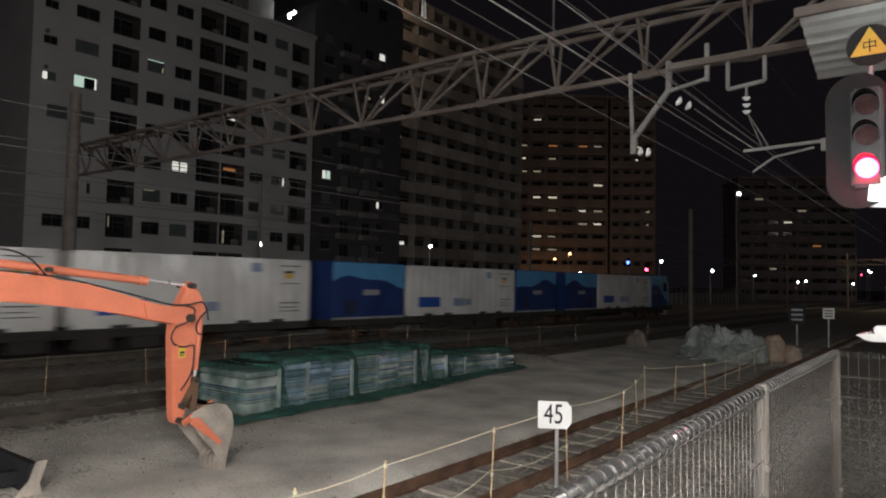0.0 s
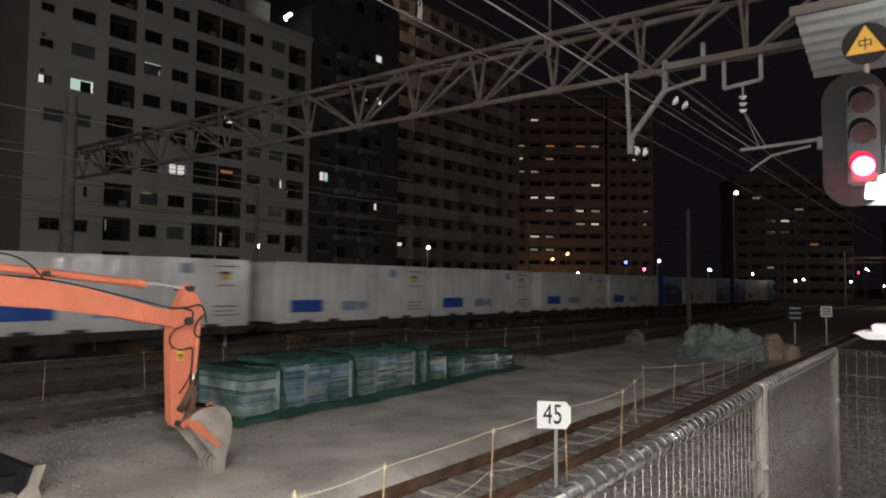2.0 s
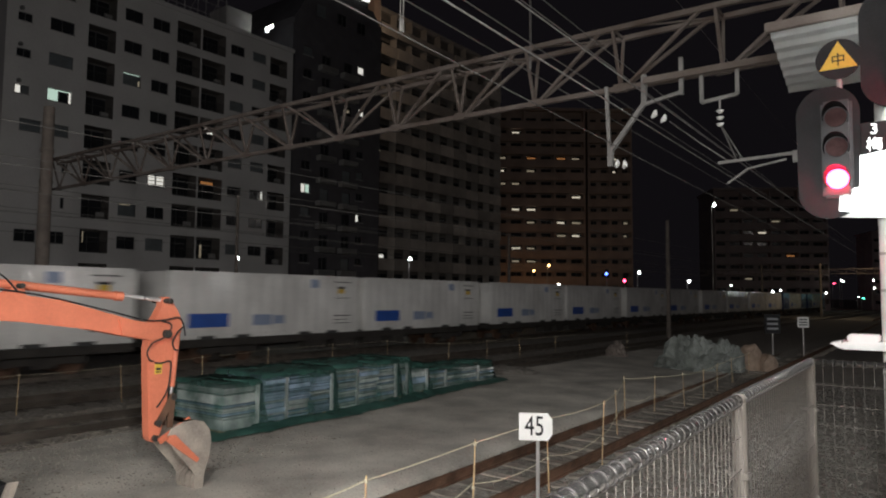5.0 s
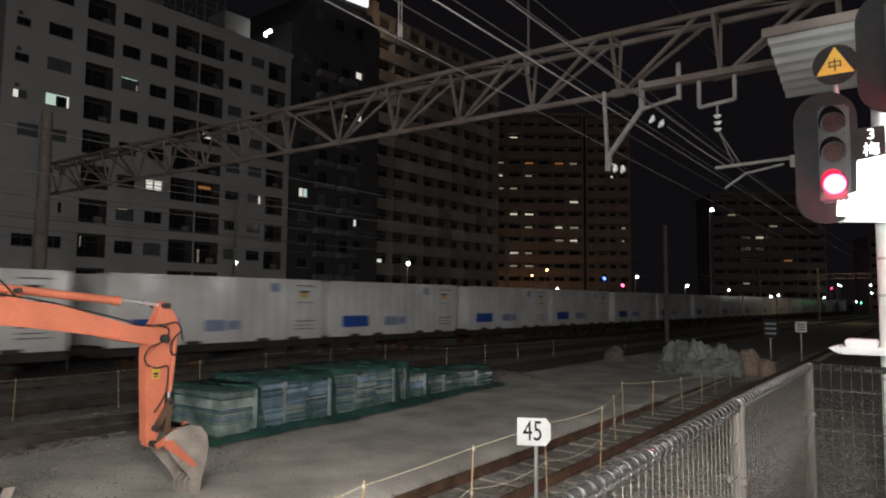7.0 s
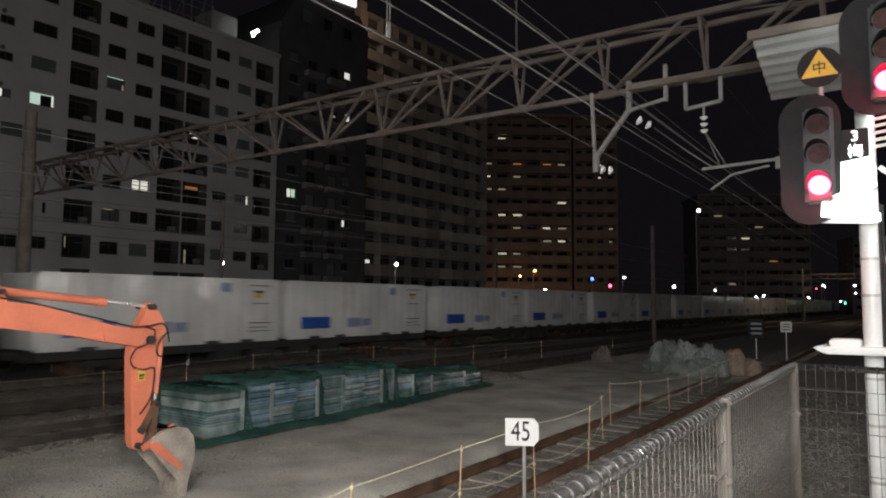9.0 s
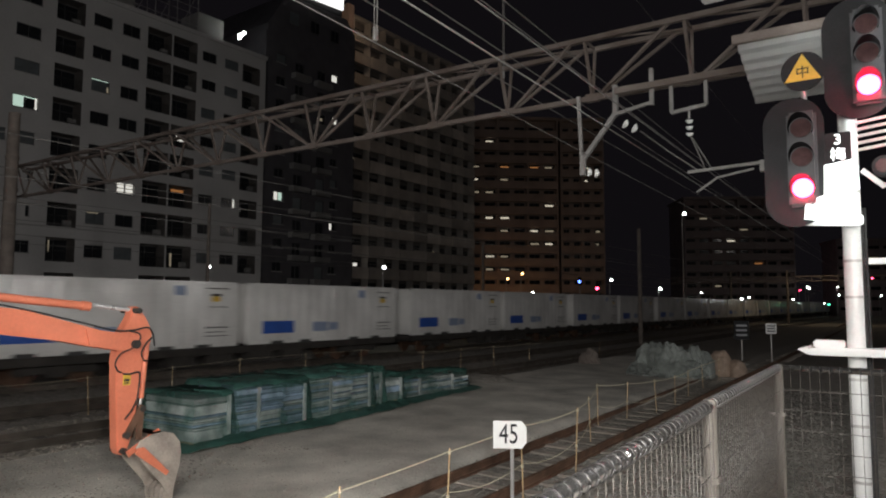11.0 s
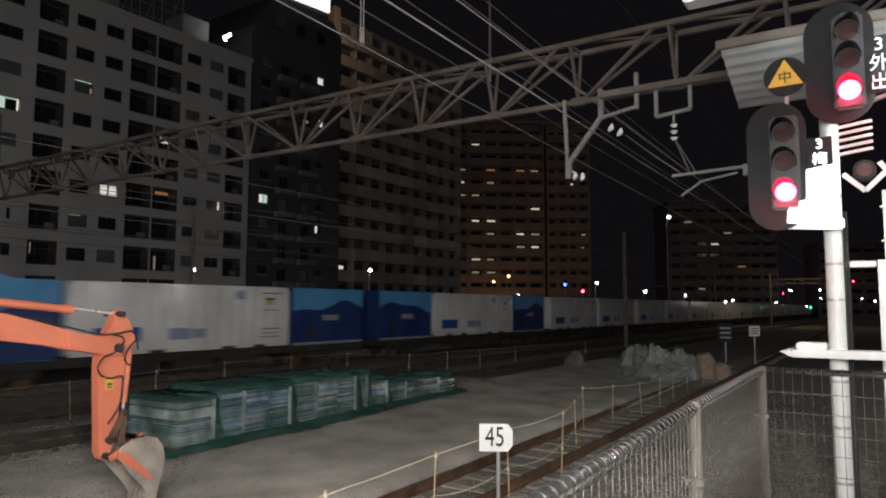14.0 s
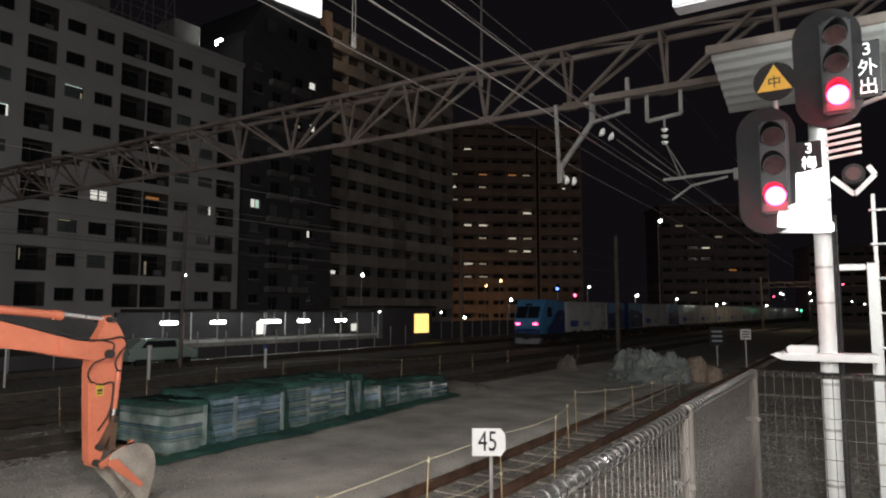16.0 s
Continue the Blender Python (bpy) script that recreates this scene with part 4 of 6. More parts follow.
    part("scoop", bm, STEELBARE, bk)
    for k in range(4):
        bm = B()
        x = -0.08 + k * 0.113
        prism(bm, [(5.68, 0.2), (5.66, 0.0), (5.63, -0.08), (5.57, -0.03), (5.52, 0.1), (5.53, 0.2), (5.6, 0.26)], 0.07, arm_matrix(x - 0.035))
        part("tooth", bm, STEELBARE, bk)
    for s in (-1, 1):
        bm = B()
        prism(bm, [(5.09, 0.73), (5.12, 0.8), (5.2, 0.8), (5.57, 0.43), (5.53, 0.39)], 0.03, arm_matrix(0.09 + s * 0.235 - 0.015))
        part("bucket_ear", bm, ORANGE, bk)
    # hoses
    for pts in ([(0.1, 2.4, 2.7), (0.1, 3.4, 2.62), (0.1, 4.3, 2.42), (0.11, 4.85, 2.28), (0.15, 5.1, 2.27), (0.15, 5.3, 2.3), (0.12, 5.4, 2.22), (0.1, 5.45, 2.05)],
                [(0.13, 2.5, 2.78), (0.12, 2.85, 2.9), (0.12, 3.15, 2.82), (0.12, 3.35, 2.62)],
                [(0.1, 5.0, 1.74), (0.14, 4.93, 1.76), (0.15, 4.88, 1.86), (0.15, 4.95, 1.98), (0.15, 5.1, 2.04), (0.15, 5.2, 2.14), (0.14, 5.2, 2.22), (0.12, 5.08, 2.26)],
                [(0.12, 5.4, 2.17), (0.15, 5.3, 2.1), (0.14, 5.24, 1.98), (0.13, 5.28, 1.88), (0.1, 5.36, 1.86)],
                [(0.1, 5.02, 1.72), (0.12, 5.1, 1.71), (0.12, 5.2, 1.73), (0.12, 5.24, 1.68), (0.1, 5.23, 1.4), (0.1, 5.16, 1.25), (0.1, 5.07, 1.14)]):
        bm = B()
        path_tube(bm, smooth_path(pts), 0.0105, 8)
        part("hose", bm, RUBBER, e)
    # dozer blade; the undercarriage sits left of the swung boom
    off = -1.15
    bm = B()
    prism(bm, [(3.5, 0.0), (3.62, -0.02), (3.55, 0.16), (3.62, 0.38), (3.5, 0.4), (3.44, 0.18)], 1.5, arm_matrix(off - 0.8))
    blade = part("dozer_blade", bm, BLACK, e, "black curved dozer blade")
    bm = B()
    prism(bm, [(3.3, 0.02), (3.66, -0.02), (3.6, 0.16), (3.68, 0.42), (3.56, 0.42), (3.48, 0.2)], 0.03, arm_matrix(off + 0.705))
    part("blade_end", bm, STEELBARE, blade, "scraped pale steel end plate")
    bm = B()
    box(bm, (off - 0.8, 3.6, -0.03), (off + 0.7, 3.66, 0.07), 0.01)
    part("cutting_edge", bm, STEELBARE, blade)
    for s in (-1, 1):
        bm = B()
        bar(bm, (off + s * 0.4, 1.4, 0.35), (off + s * 0.4, 3.46, 0.2), 0.12, 0.16)
        part("blade_arm", bm, BLACK, e)
        bm = B()
        outline = [(-1.7, 0.36), (-1.6, 0.62), (-1.3, 0.72), (1.3, 0.72), (1.6, 0.62), (1.7, 0.36), (1.5, 0.06), (1.2, 0.0), (-1.2, 0.0), (-1.5, 0.06)]
        prism(bm, outline, 0.4, arm_matrix(off + s * 0.75 - 0.2))
        cr = part("crawler", bm, RUBBER, e, "black rubber crawler")
        for k in range(20):
            bm = B()
            y = -1.3 + k * 0.137
            box(bm, (off + s * 0.75 - 0.21, y - 0.03, 0.7), (off + s * 0.75 + 0.21, y + 0.03, 0.745))
            part("track_pad", bm, RUBBER, cr)
    bm = B()
    box(bm, (off - 0.95, -2.0, 0.85), (off + 0.95, -0.6, 1.75), 0.15)
    part("engine_housing", bm, ORANGE, e)
    bm = B()
    box(bm, (off - 0.95, -1.6, 0.7), (0.2, 0.3, 0.95), 0.05)
    part("turntable", bm, BLACK, e)
    bm = B()
    box(bm, (off - 0.95, -1.2, 0.97), (off + 0.2, 0.25, 2.5), 0.08)
    part("cab", bm, GLASSDARK, e)
    return e


excavator()


# ---- netted stacks of boards ----
def net_material(name, thin, thick):
    """Fine green mesh: part of the light passes, more where one layer lies alone."""
    m = bpy.data.materials.new(name)
    m.use_nodes = True
    nt = m.node_tree
    b = nt.nodes["Principled BSDF"]
    b.inputs["Roughness"].default_value = 0.75
    co = nt.nodes.new("ShaderNodeTexCoord")
    no = nt.nodes.new("ShaderNodeTexNoise")
    no.inputs["Scale"].default_value, no.inputs["Detail"].default_value = 2.6, 8
    nt.links.new(co.outputs["Object"], no.inputs["Vector"])
    span = nt.nodes.new("ShaderNodeMapRange")
    span.inputs["From Min"].default_value, span.inputs["From Max"].default_value = 0.3, 0.7
    span.inputs["To Min"].default_value, span.inputs["To Max"].default_value = thin, thick
    nt.links.new(no.outputs["Fac"], span.inputs["Value"])
    nt.links.new(span.outputs["Result"], b.inputs["Alpha"])
    mix = nt.nodes.new("ShaderNodeMix")
    mix.data_type = "RGBA"
    mix.inputs["A"].default_value = (0.012, 0.05, 0.042, 1)
    mix.inputs["B"].default_value = (0.045, 0.14, 0.11, 1)
    nt.links.new(no.outputs["Fac"], mix.inputs["Factor"])
    nt.links.new(mix.outputs["Result"], b.inputs["Base Color"])
    return m


NET = net_material("green_debris_net", 0.15, 0.7)
NETTHICK = net_material("folded_green_debris_net", 0.7, 0.97)


def board_stack(x, y, w, l, h, blue, label):
    """Bundles of boards on two bearers; w across, l along the line, x and y the corner nearest the dirt road's edge."""
    e = empty("board_stack", pose(x, y, ground_height(x, y) + 0.01, 0, 0, random.uniform(-2, 2)), label, "stack", "stacks of boards under nets")
    for d in (0.12, l - 0.22):
        bm = B()
        box(bm, (-w + 0.05, d, 0), (-0.05, d + 0.1, 0.09))
        part("bearer", bm, STAKE, e)
    runs = max(1, round(l / 0.72))
    for r in range(runs):
        y0, y1 = l * r / runs + 0.02, l * (r + 1) / runs - 0.015
        top, z, k = h - 0.02 - random.uniform(0, 0.1), 0.09, 0
        while z < top - 0.03:
            t = min(top - z, random.choice((0.04, 0.05, 0.06, 0.1)) if blue or l > 1.5 else random.choice((0.05, 0.16, 0.2)))
            jx, jy = random.uniform(-0.09, 0.02), random.uniform(-0.05, 0.05)
            bm = B()
            box(bm, (-w + 0.04 + jx, y0 + max(0, jy), z), (jx, y1 + min(0, jy), z + t - random.uniform(0.012, 0.03)), 0.006)
            part("board", bm, BOARDBLUE if (blue and random.random() < 0.65) or k % 3 == 2 else BOARD, e)
            z += t
            k += 1
        if r % 2 == 0:
            bm = B()
            box(bm, (-0.02, y1 - 0.1, 0.1), (0.02, y1 - 0.03, top))
            part("strap_batten", bm, BOARD, e)
    return e


def net_cover(x, y, w, l, h, seed):
    """A loose net over a stack: it sags on top, hugs the sides and spreads on the ground."""
    rnd = random.Random(seed)
    bm = B()
    hw, hl = w / 2 + 0.03, l / 2 + 0.03
    nu = 44
    rings = []
    for lev, (off, z) in enumerate(((-0.45, h + 0.03), (-0.02, h + 0.035), (0.02, h * 0.96), (0.05, h * 0.6), (0.07, h * 0.3), (0.1, 0.1), (0.26, 0.09), (0.42, 0.02))):
        ring = []
        for k in range(nu):
            a = math.tau * k / nu
            c, s = math.cos(a), math.sin(a)
            p = 1 / max(abs(c), abs(s))
            px, py = c * p * (hw + off if hw + off > 0.05 else 0.05), s * p * (hl + off)
            j = (0.05 if lev > 2 else 0.015) * (1.6 if lev > 5 else 1)
            gz = ground_height(x - w / 2 + px, y + l / 2 + py)
            ring.append(bm.verts.new((px + rnd.uniform(-j, j), py + rnd.uniform(-j, j), z + (rnd.uniform(-0.02, 0.03) if lev < 6 else rnd.uniform(0, 0.02)) + (gz if lev > 4 else ground_height(x, y)))))
        rings.append(ring)
    def sheet(rs, cap):
        b2 = B()
        rr = [[b2.verts.new(v.co) for v in r] for r in rs]
        if cap:
            b2.faces.new(rr[0])
        for a, b in zip(rr, rr[1:]):
            for k in range(nu):
                b2.faces.new((a[k], a[(k + 1) % nu], b[(k + 1) % nu], b[k])).smooth = True
        return b2
    e = empty("debris_net", pose(x - w / 2, y + l / 2, 0.02), "green mesh net draped over a board stack", "net", "nets over the stacks")
    top = sheet(rings[:6], True)
    top.faces.ensure_lookup_table()
    for f in top.faces:
        f.material_index = 1 if f.normal.z > 0.6 or f.calc_center_median().z > h + ground_height(x, y) else 0
    part("cover", top, (NET, NETTHICK), e)
    part("skirt", sheet(rings[5:], False), NETTHICK, e)
    bm.free()
    return e


SB = [(-10.5, 7.8, 1.5, 0.86, 0.9, False), (-10.5, 8.74, 1.6, 1.92, 0.97, True), (-10.6, 10.86, 1.6, 2.12, 0.98, False), (-10.72, 13.04, 1.4, 0.46, 0.98, False), (-10.78, 13.68, 1.0, 0.7, 0.76, False), (-10.9, 14.6, 1.0, 3.2, 0.6, False)]
for k, (x, y, w, l, h, blue) in enumerate(SB):
    board_stack(x, y, w, l, h, blue, "low long stack of grey boards under a net" if l > 2 else "stack of bluish grey boards under a green net" if blue else "stack of grey boards under a green net")
    net_cover(x, y, w, l, h, 40 + k)


# ---- rope barriers ----
def rope_stake(x, y, h, lean, label="thin bamboo stake holding a rope"):
    z0 = ground_height(x, y)
    e = empty("stake", pose(x, y, z0, lean[0], lean[1]), label, "stake", "stakes of the rope barrier")
    bm = B()
    tube(bm, (0, 0, -0.1), (0, 0, h - z0), 0.012, 8, 0.01)
    part("pole", bm, STAKE, e)
    for z in (h - z0 - 0.05, (h - z0) * 0.45):
        bm = B()
        tube(bm, (0, 0, z - 0.018), (0, 0, z + 0.018), 0.021, 8)
        part("rope_knot", bm, ROPE, e)
    return Vector((x, y, 0)), h


def rope_line(stakes, label, low=True):
    tops = [rope_stake(x, y, h, (random.uniform(-3, 3), random.uniform(-3, 3))) for x, y, h in stakes]
    for f, r in ((1.0, 0.009), (0.45, 0.006)) if low else ((1.0, 0.004),):
        bm = B()
        pts = []
        for (a, ha), (b, hb) in zip(tops, tops[1:]):
            sag = random.uniform(0.005, 0.03) if f == 1.0 else random.uniform(0.04, 0.14)
            for k in range(10):
                u = k / 10
                p = a.lerp(b, u)
                pts.append((p.x, p.y, (ha + (hb - ha) * u) * f - 0.05 - 4 * sag * u * (1 - u)))
        path_tube(bm, pts, r, 7)
        tagged(link("rope", bm, ROPE), label, "rope", "ropes of the barrier")


rope_line([(-4.3, 1.4, 0.9), (-4.37, 3.77, 0.9), (-4.44, 4.9, 0.9), (-4.6, 7.05, 0.87), (-4.45, 8.8, 0.95), (-4.43, 10.65, 0.93), (-5.2, 13.3, 0.75), (-5.72, 15.1, 0.82), (-5.5, 16.45, 0.75), (-5.2, 17.9, 0.7), (-5.2, 19.7, 0.65), (-5.3, 21.6, 0.65), (-5.4, 24.0, 0.65), (-5.5, 27.0, 0.65)], "pale rope strung between stakes beside the siding")
rope_line([(-16.6, 4.0, 0.8), (-16.9, 7.0, 0.78), (-17.05, 9.55, 0.78), (-18.3, 12.8, 0.72), (-19.3, 16.2, 0.7), (-19.2, 19.3, 0.7), (-19.0, 22.4, 0.7), (-15.8, 22.4, 0.75), (-15.6, 25.0, 0.75), (-15.2, 27.2, 0.75), (-14.8, 30.0, 0.75), (-13.5, 36.0, 0.75)], "thin rope strung between stakes before the yard tracks", False)


# ---- speed sign and small track signs ----
def speed_sign():
    e = empty("speed_sign", pose(-4.2, 7.93, -0.15, 0, 0, 30), "white speed board with black number on a grey post", "sign")
    bm = B()
    tube(bm, (0.03, 0.03, -0.1), (0.03, 0.03, 1.15), 0.025, 12)
    part("post", bm, GALV, e)
    bm = B()
    w, h = 0.215, 0.175
    prism(bm, [(-w, -h), (w - 0.06, -h), (w, -h + 0.08), (w, h - 0.08), (w - 0.06, h), (-w, h)], 0.02, Matrix(((1, 0, 0, 0), (0, 0, 1, -0.02), (0, 1, 0, 1.09), (0, 0, 0, 1))))
    part("board", bm, SIGNWHITE, e)
    words("45", 0.32, Matrix(((0.8, 0, 0, -0.015), (0, 0, -1, -0.024), (0, 1.12, 0, 1.09), (0, 0, 0, 1))), BLACK, e, "number")
    return e


speed_sign()


def track_sign(x, y, z0, w, zc, h, mat, label):
    e = empty("track_sign", pose(x, y, -0.17, 0, 0, 25), label, "sign", "small signs along the siding")
    bm = B()
    tube(bm, (0, 0.03, 0), (0, 0.03, zc), 0.035, 10)
    part("post", bm, GALV, e)
    bm = B()
    box(bm, (-w / 2, -0.02, zc - h / 2), (w / 2, 0.02, zc + h / 2), 0.01)
    part("board", bm, mat, e)
    bm = B()
    for k in range(3):
        box(bm, (-w * 0.35, -0.028, zc - h * 0.3 + k * h * 0.25), (w * 0.35, -0.021, zc - h * 0.3 + k * h * 0.25 + h * 0.1))
    part("text_bar", bm, DARKMARK if mat is SIGNWHITE else TRAINGREY, e)
    return e


track_sign(-4.9, 36, 0, 0.5, 1.68, 0.5, SIGNWHITE, "small square white track sign on a post")
track_sign(-6.05, 35, 0, 0.7, 1.6, 0.9, BLACK, "dark track-side notice board on a pale post")


# ---- tarpaulin piles ----
def heap(name, x, y, rx, ry, h, mat, label, category, seed, folds=0.24, power=1.5):
    bm = B()
    bmesh.ops.create_icosphere(bm, subdivisions=5, radius=1)
    for v in bm.verts:
        p = v.co.copy()
        lump = noise.noise(p * 1.3 + Vector((seed, 0, 0))) * min(0.4, folds * 2) + (0.4 - abs(noise.noise(p * 2.6 + Vector((0, seed, 0))))) * folds * 1.8 + (0.3 - abs(noise.noise(p * 6.5 + Vector((0, 0, seed))))) * folds * 1.2
        v.co = Vector((p.x * rx * (1 + lump * 0.5), p.y * ry * (1 + lump * 0.5), max(-0.05, max(0, p.z) ** power * h * (0.9 + lump)) if p.z > -0.1 else -0.05))
    ob = link(name, bm, mat)
    ob.matrix_basis = pose(x, y, ground_height(x, y) - 0.02)
    return tagged(ob, label, category)


heap("crumpled_tarpaulin", -7.2, 25.9, 1.25, 1.2, 1.2, TARP, "heap of crumpled grey-green tarpaulin beside the siding", "pile", 2.0, 0.34, 1.3)
heap("crumpled_tarpaulin", -6.15, 26.6, 0.55, 0.8, 0.95, TARP, "smaller heap of grey-green sheeting", "pile", 9.0, 0.3, 0.8)
heap("bulging_sack", -5.75, 28.5, 0.42, 0.5, 0.98, TANBAG, "bulging tan sack beside the siding", "sack", 5.0, 0.06, 0.45)
heap("bulging_sack", -5.15, 28.7, 0.34, 0.45, 0.7, TANBAG, "smaller slumped tan sack beside the siding", "sack", 6.0, 0.06, 0.5)
heap("dark_bag", -11.35, 29.0, 0.5, 0.5, 0.55, MASTDARK, "small slumped dark grey bag", "pile", 7.0)
heap("dirt_mound", -11.9, 20.2, 1.3, 1.1, 0.25, BALLAST, "low mound of dark soil by the boards", "mound", 11.0, 0.05)

# ---- overhead line ----
def portal_beam(y, x0, x1, z0, z1, dy, panel_len, node, middle, label):
    """A box truss across the tracks: four chords, posts and diagonals."""
    e = empty("overhead_gantry", pose(0, 0, 0), label, "gantry", "gantries over the tracks")
    for yy, z in ((y, z0), (y - dy, z1), (y + dy, z1)):
        bm = B()
        box(bm, (x0, yy - 0.05, z - 0.05), (x1, yy + 0.05, z + 0.05), 0.01)
        part("chord", bm, GANTRY, e)
    n = int((x1 - x0) / panel_len)
    for k in range(n + 1):
        x = node + panel_len * (k - int((node - x0) / panel_len))
        if x > x1:
            break
        last = x + panel_len >= x1
        for yy in (y - dy, y + dy):
            bm = B()
            bar(bm, (x, y, z0), (x - 0.05, yy, z1), 0.055)
            part("post", bm, GANTRY, e)
            if not last:
                bm = B()
                if x < middle:
                    bar(bm, (x + 0.1, yy, z1), (x + panel_len - 0.08, y, z0), 0.06)
                else:
                    bar(bm, (x + 0.08, y, z0), (x + panel_len - 0.3, yy, z1), 0.06)
                part("diagonal", bm, GANTRY, e)
        bm = B()
        bar(bm, (x - 0.05, y - dy, z1), (x - 0.05, y + dy, z1), 0.045)
        part("tie", bm, GANTRY, e)
        bm = B()
        box(bm, (x - 0.14, y - 0.06, z0 - 0.07), (x + 0.14, y + 0.06, z0 + 0.09), 0.01)
        part("gusset", bm, GANTRY, e)
        if not last:
            bm = B()
            bar(bm, (x, y - dy, z1), (x + panel_len, y + dy, z1), 0.03)
            part("brace", bm, GANTRY, e)
    return e


gantry = portal_beam(12.9, -29.2, 3.0, 6.8, 7.93, 0.3, 1.95, -4.9, -13.0, "grey steel lattice gantry spanning the yard tracks")


def concrete_mast(x, y, h, r, label):
    e = empty("mast", pose(x, y, -0.2), label, "mast", "masts of the overhead line")
    bm = B()
    tube(bm, (0, 0, 0), (0, 0, h), r, 16, r * 0.75)
    part("pole", bm, MASTDARK, e)
    for z in (h * 0.7, h * 0.82):
        bm = B()
        tube(bm, (0, 0, z), (0, 0, z + 0.12), r * 0.9, 16)
        part("band", bm, MASTDARK, e)
    return e


concrete_mast(-27.9, 12.2, 10.1, 0.27, "thick concrete mast carrying the gantry end")
concrete_mast(3.2, 12.9, 9.2, 0.22, "concrete mast carrying the gantry end")
concrete_mast(-15.0, 48.2, 8.3, 0.16, "slim concrete mast beside the yard tracks")
concrete_mast(-29.4, 22.4, 8.0, 0.1, "slim mast on the far side of the tracks")
concrete_mast(-29.0, 50.0, 8.0, 0.14, "slim mast on the far side of the tracks")
portal_beam(117.0, -31.0, 6.0, 6.4, 7.1, 0.25, 2.5, 0.0, 0.0, "pale lattice gantry further down the line")
concrete_mast(-21.6, 117.0, 8.2, 0.2, "pale mast of the further gantry")
concrete_mast(-13.4, 117.0, 8.2, 0.2, "pale mast of the further gantry")


def wire(name, a, b, r, sag, label):
    a, b = Vector(a), Vector(b)
    bm = B()
    n = 24
    path_tube(bm, [a.lerp(b, k / n) - Vector((0, 0, 4 * sag * (k / n) * (1 - k / n))) for k in range(n + 1)], r, 5)
    return tagged(link(name, bm, WIRE), label, "wire", "wires of the overhead line")


for xa, xb, z, r, lab in ((-6.5, -6.55, 7.42, 0.011, "thick grey feeder wire over the siding"), (-5.76, -5.76, 7.42, 0.011, "thick grey feeder wire over the siding"), (-5.0, -5.0, 7.4, 0.01, "thick grey feeder wire over the siding"),
                      (-4.38, -5.36, 5.7, 0.008, "contact wire over the siding"), (-3.3, -3.0, 5.7, 0.009, "messenger wire over the line"), (-3.0, -2.6, 5.0, 0.008, "contact wire over the line")):
    wire("overhead_wire", (xa, -20, z), (xb, 62, z - 0.15), r, 0.15, lab)
for x0 in (-14.6, -18.4, -23.4, -31.0):
    for z, r in ((5.1, 0.009), (5.95, 0.009)):
        m0, m1 = along(x0, -40).translation, along(x0, 160).translation
        wire("overhead_wire", (m0.x, m0.y, z), (m1.x, m1.y, z), r, 0.0, "thin overhead wire above a yard track")
for z in (5.0, 5.6, 6.3):
    wire("overhead_wire", (-30.2, -20, z + 0.6), (-25.5, 140, z), 0.012, 0.2, "thin cable before the apartment blocks")


def dropper(x, y, z0, z1):
    """A pair of hanger rods that carry a wire from one above."""
    e = empty("wire_hanger", pose(x, y, 0), "pair of thin hanger rods clamped to an overhead wire", "hanger", "hangers of the overhead line")
    for d in (-0.05, 0.05):
        bm = B()
        tube(bm, (0, d * 0.5, z0 + 0.12), (0, d * 0.5, z1), 0.006, 6)
        part("rod", bm, WIRE, e)
    bm = B()
    box(bm, (-0.01, -0.035, z0 - 0.01), (0.01, 0.035, z0 + 0.14), 0.005)
    part("clamp", bm, BRACKET, e)


dropper(-4.69, 5.7, 5.56, 7.2)
dropper(-6.52, 12.1, 7.3, 12.5)
wire("overhead_wire", (-4.38, -20, 7.22), (-5.36, 62, 7.22), 0.008, 0.0, "messenger wire over the siding")
wire("overhead_wire", (-6.5, -20, 12.6), (-6.55, 62, 12.4), 0.009, 0.0, "messenger wire high above the dirt road")


def insulator(parent, a, b, r=0.075, n=3):
    a, b = Vector(a), Vector(b)
    d = (b - a).normalized()
    for k in range(n):
        c = a.lerp(b, (k + 0.5) / n)
        bm = B()
        tube(bm, c - d * 0.03, c + d * 0.02, r, 14, r * 0.45)
        part("insulator_disc", bm, SIGNWHITE, parent, "pale porcelain disc")


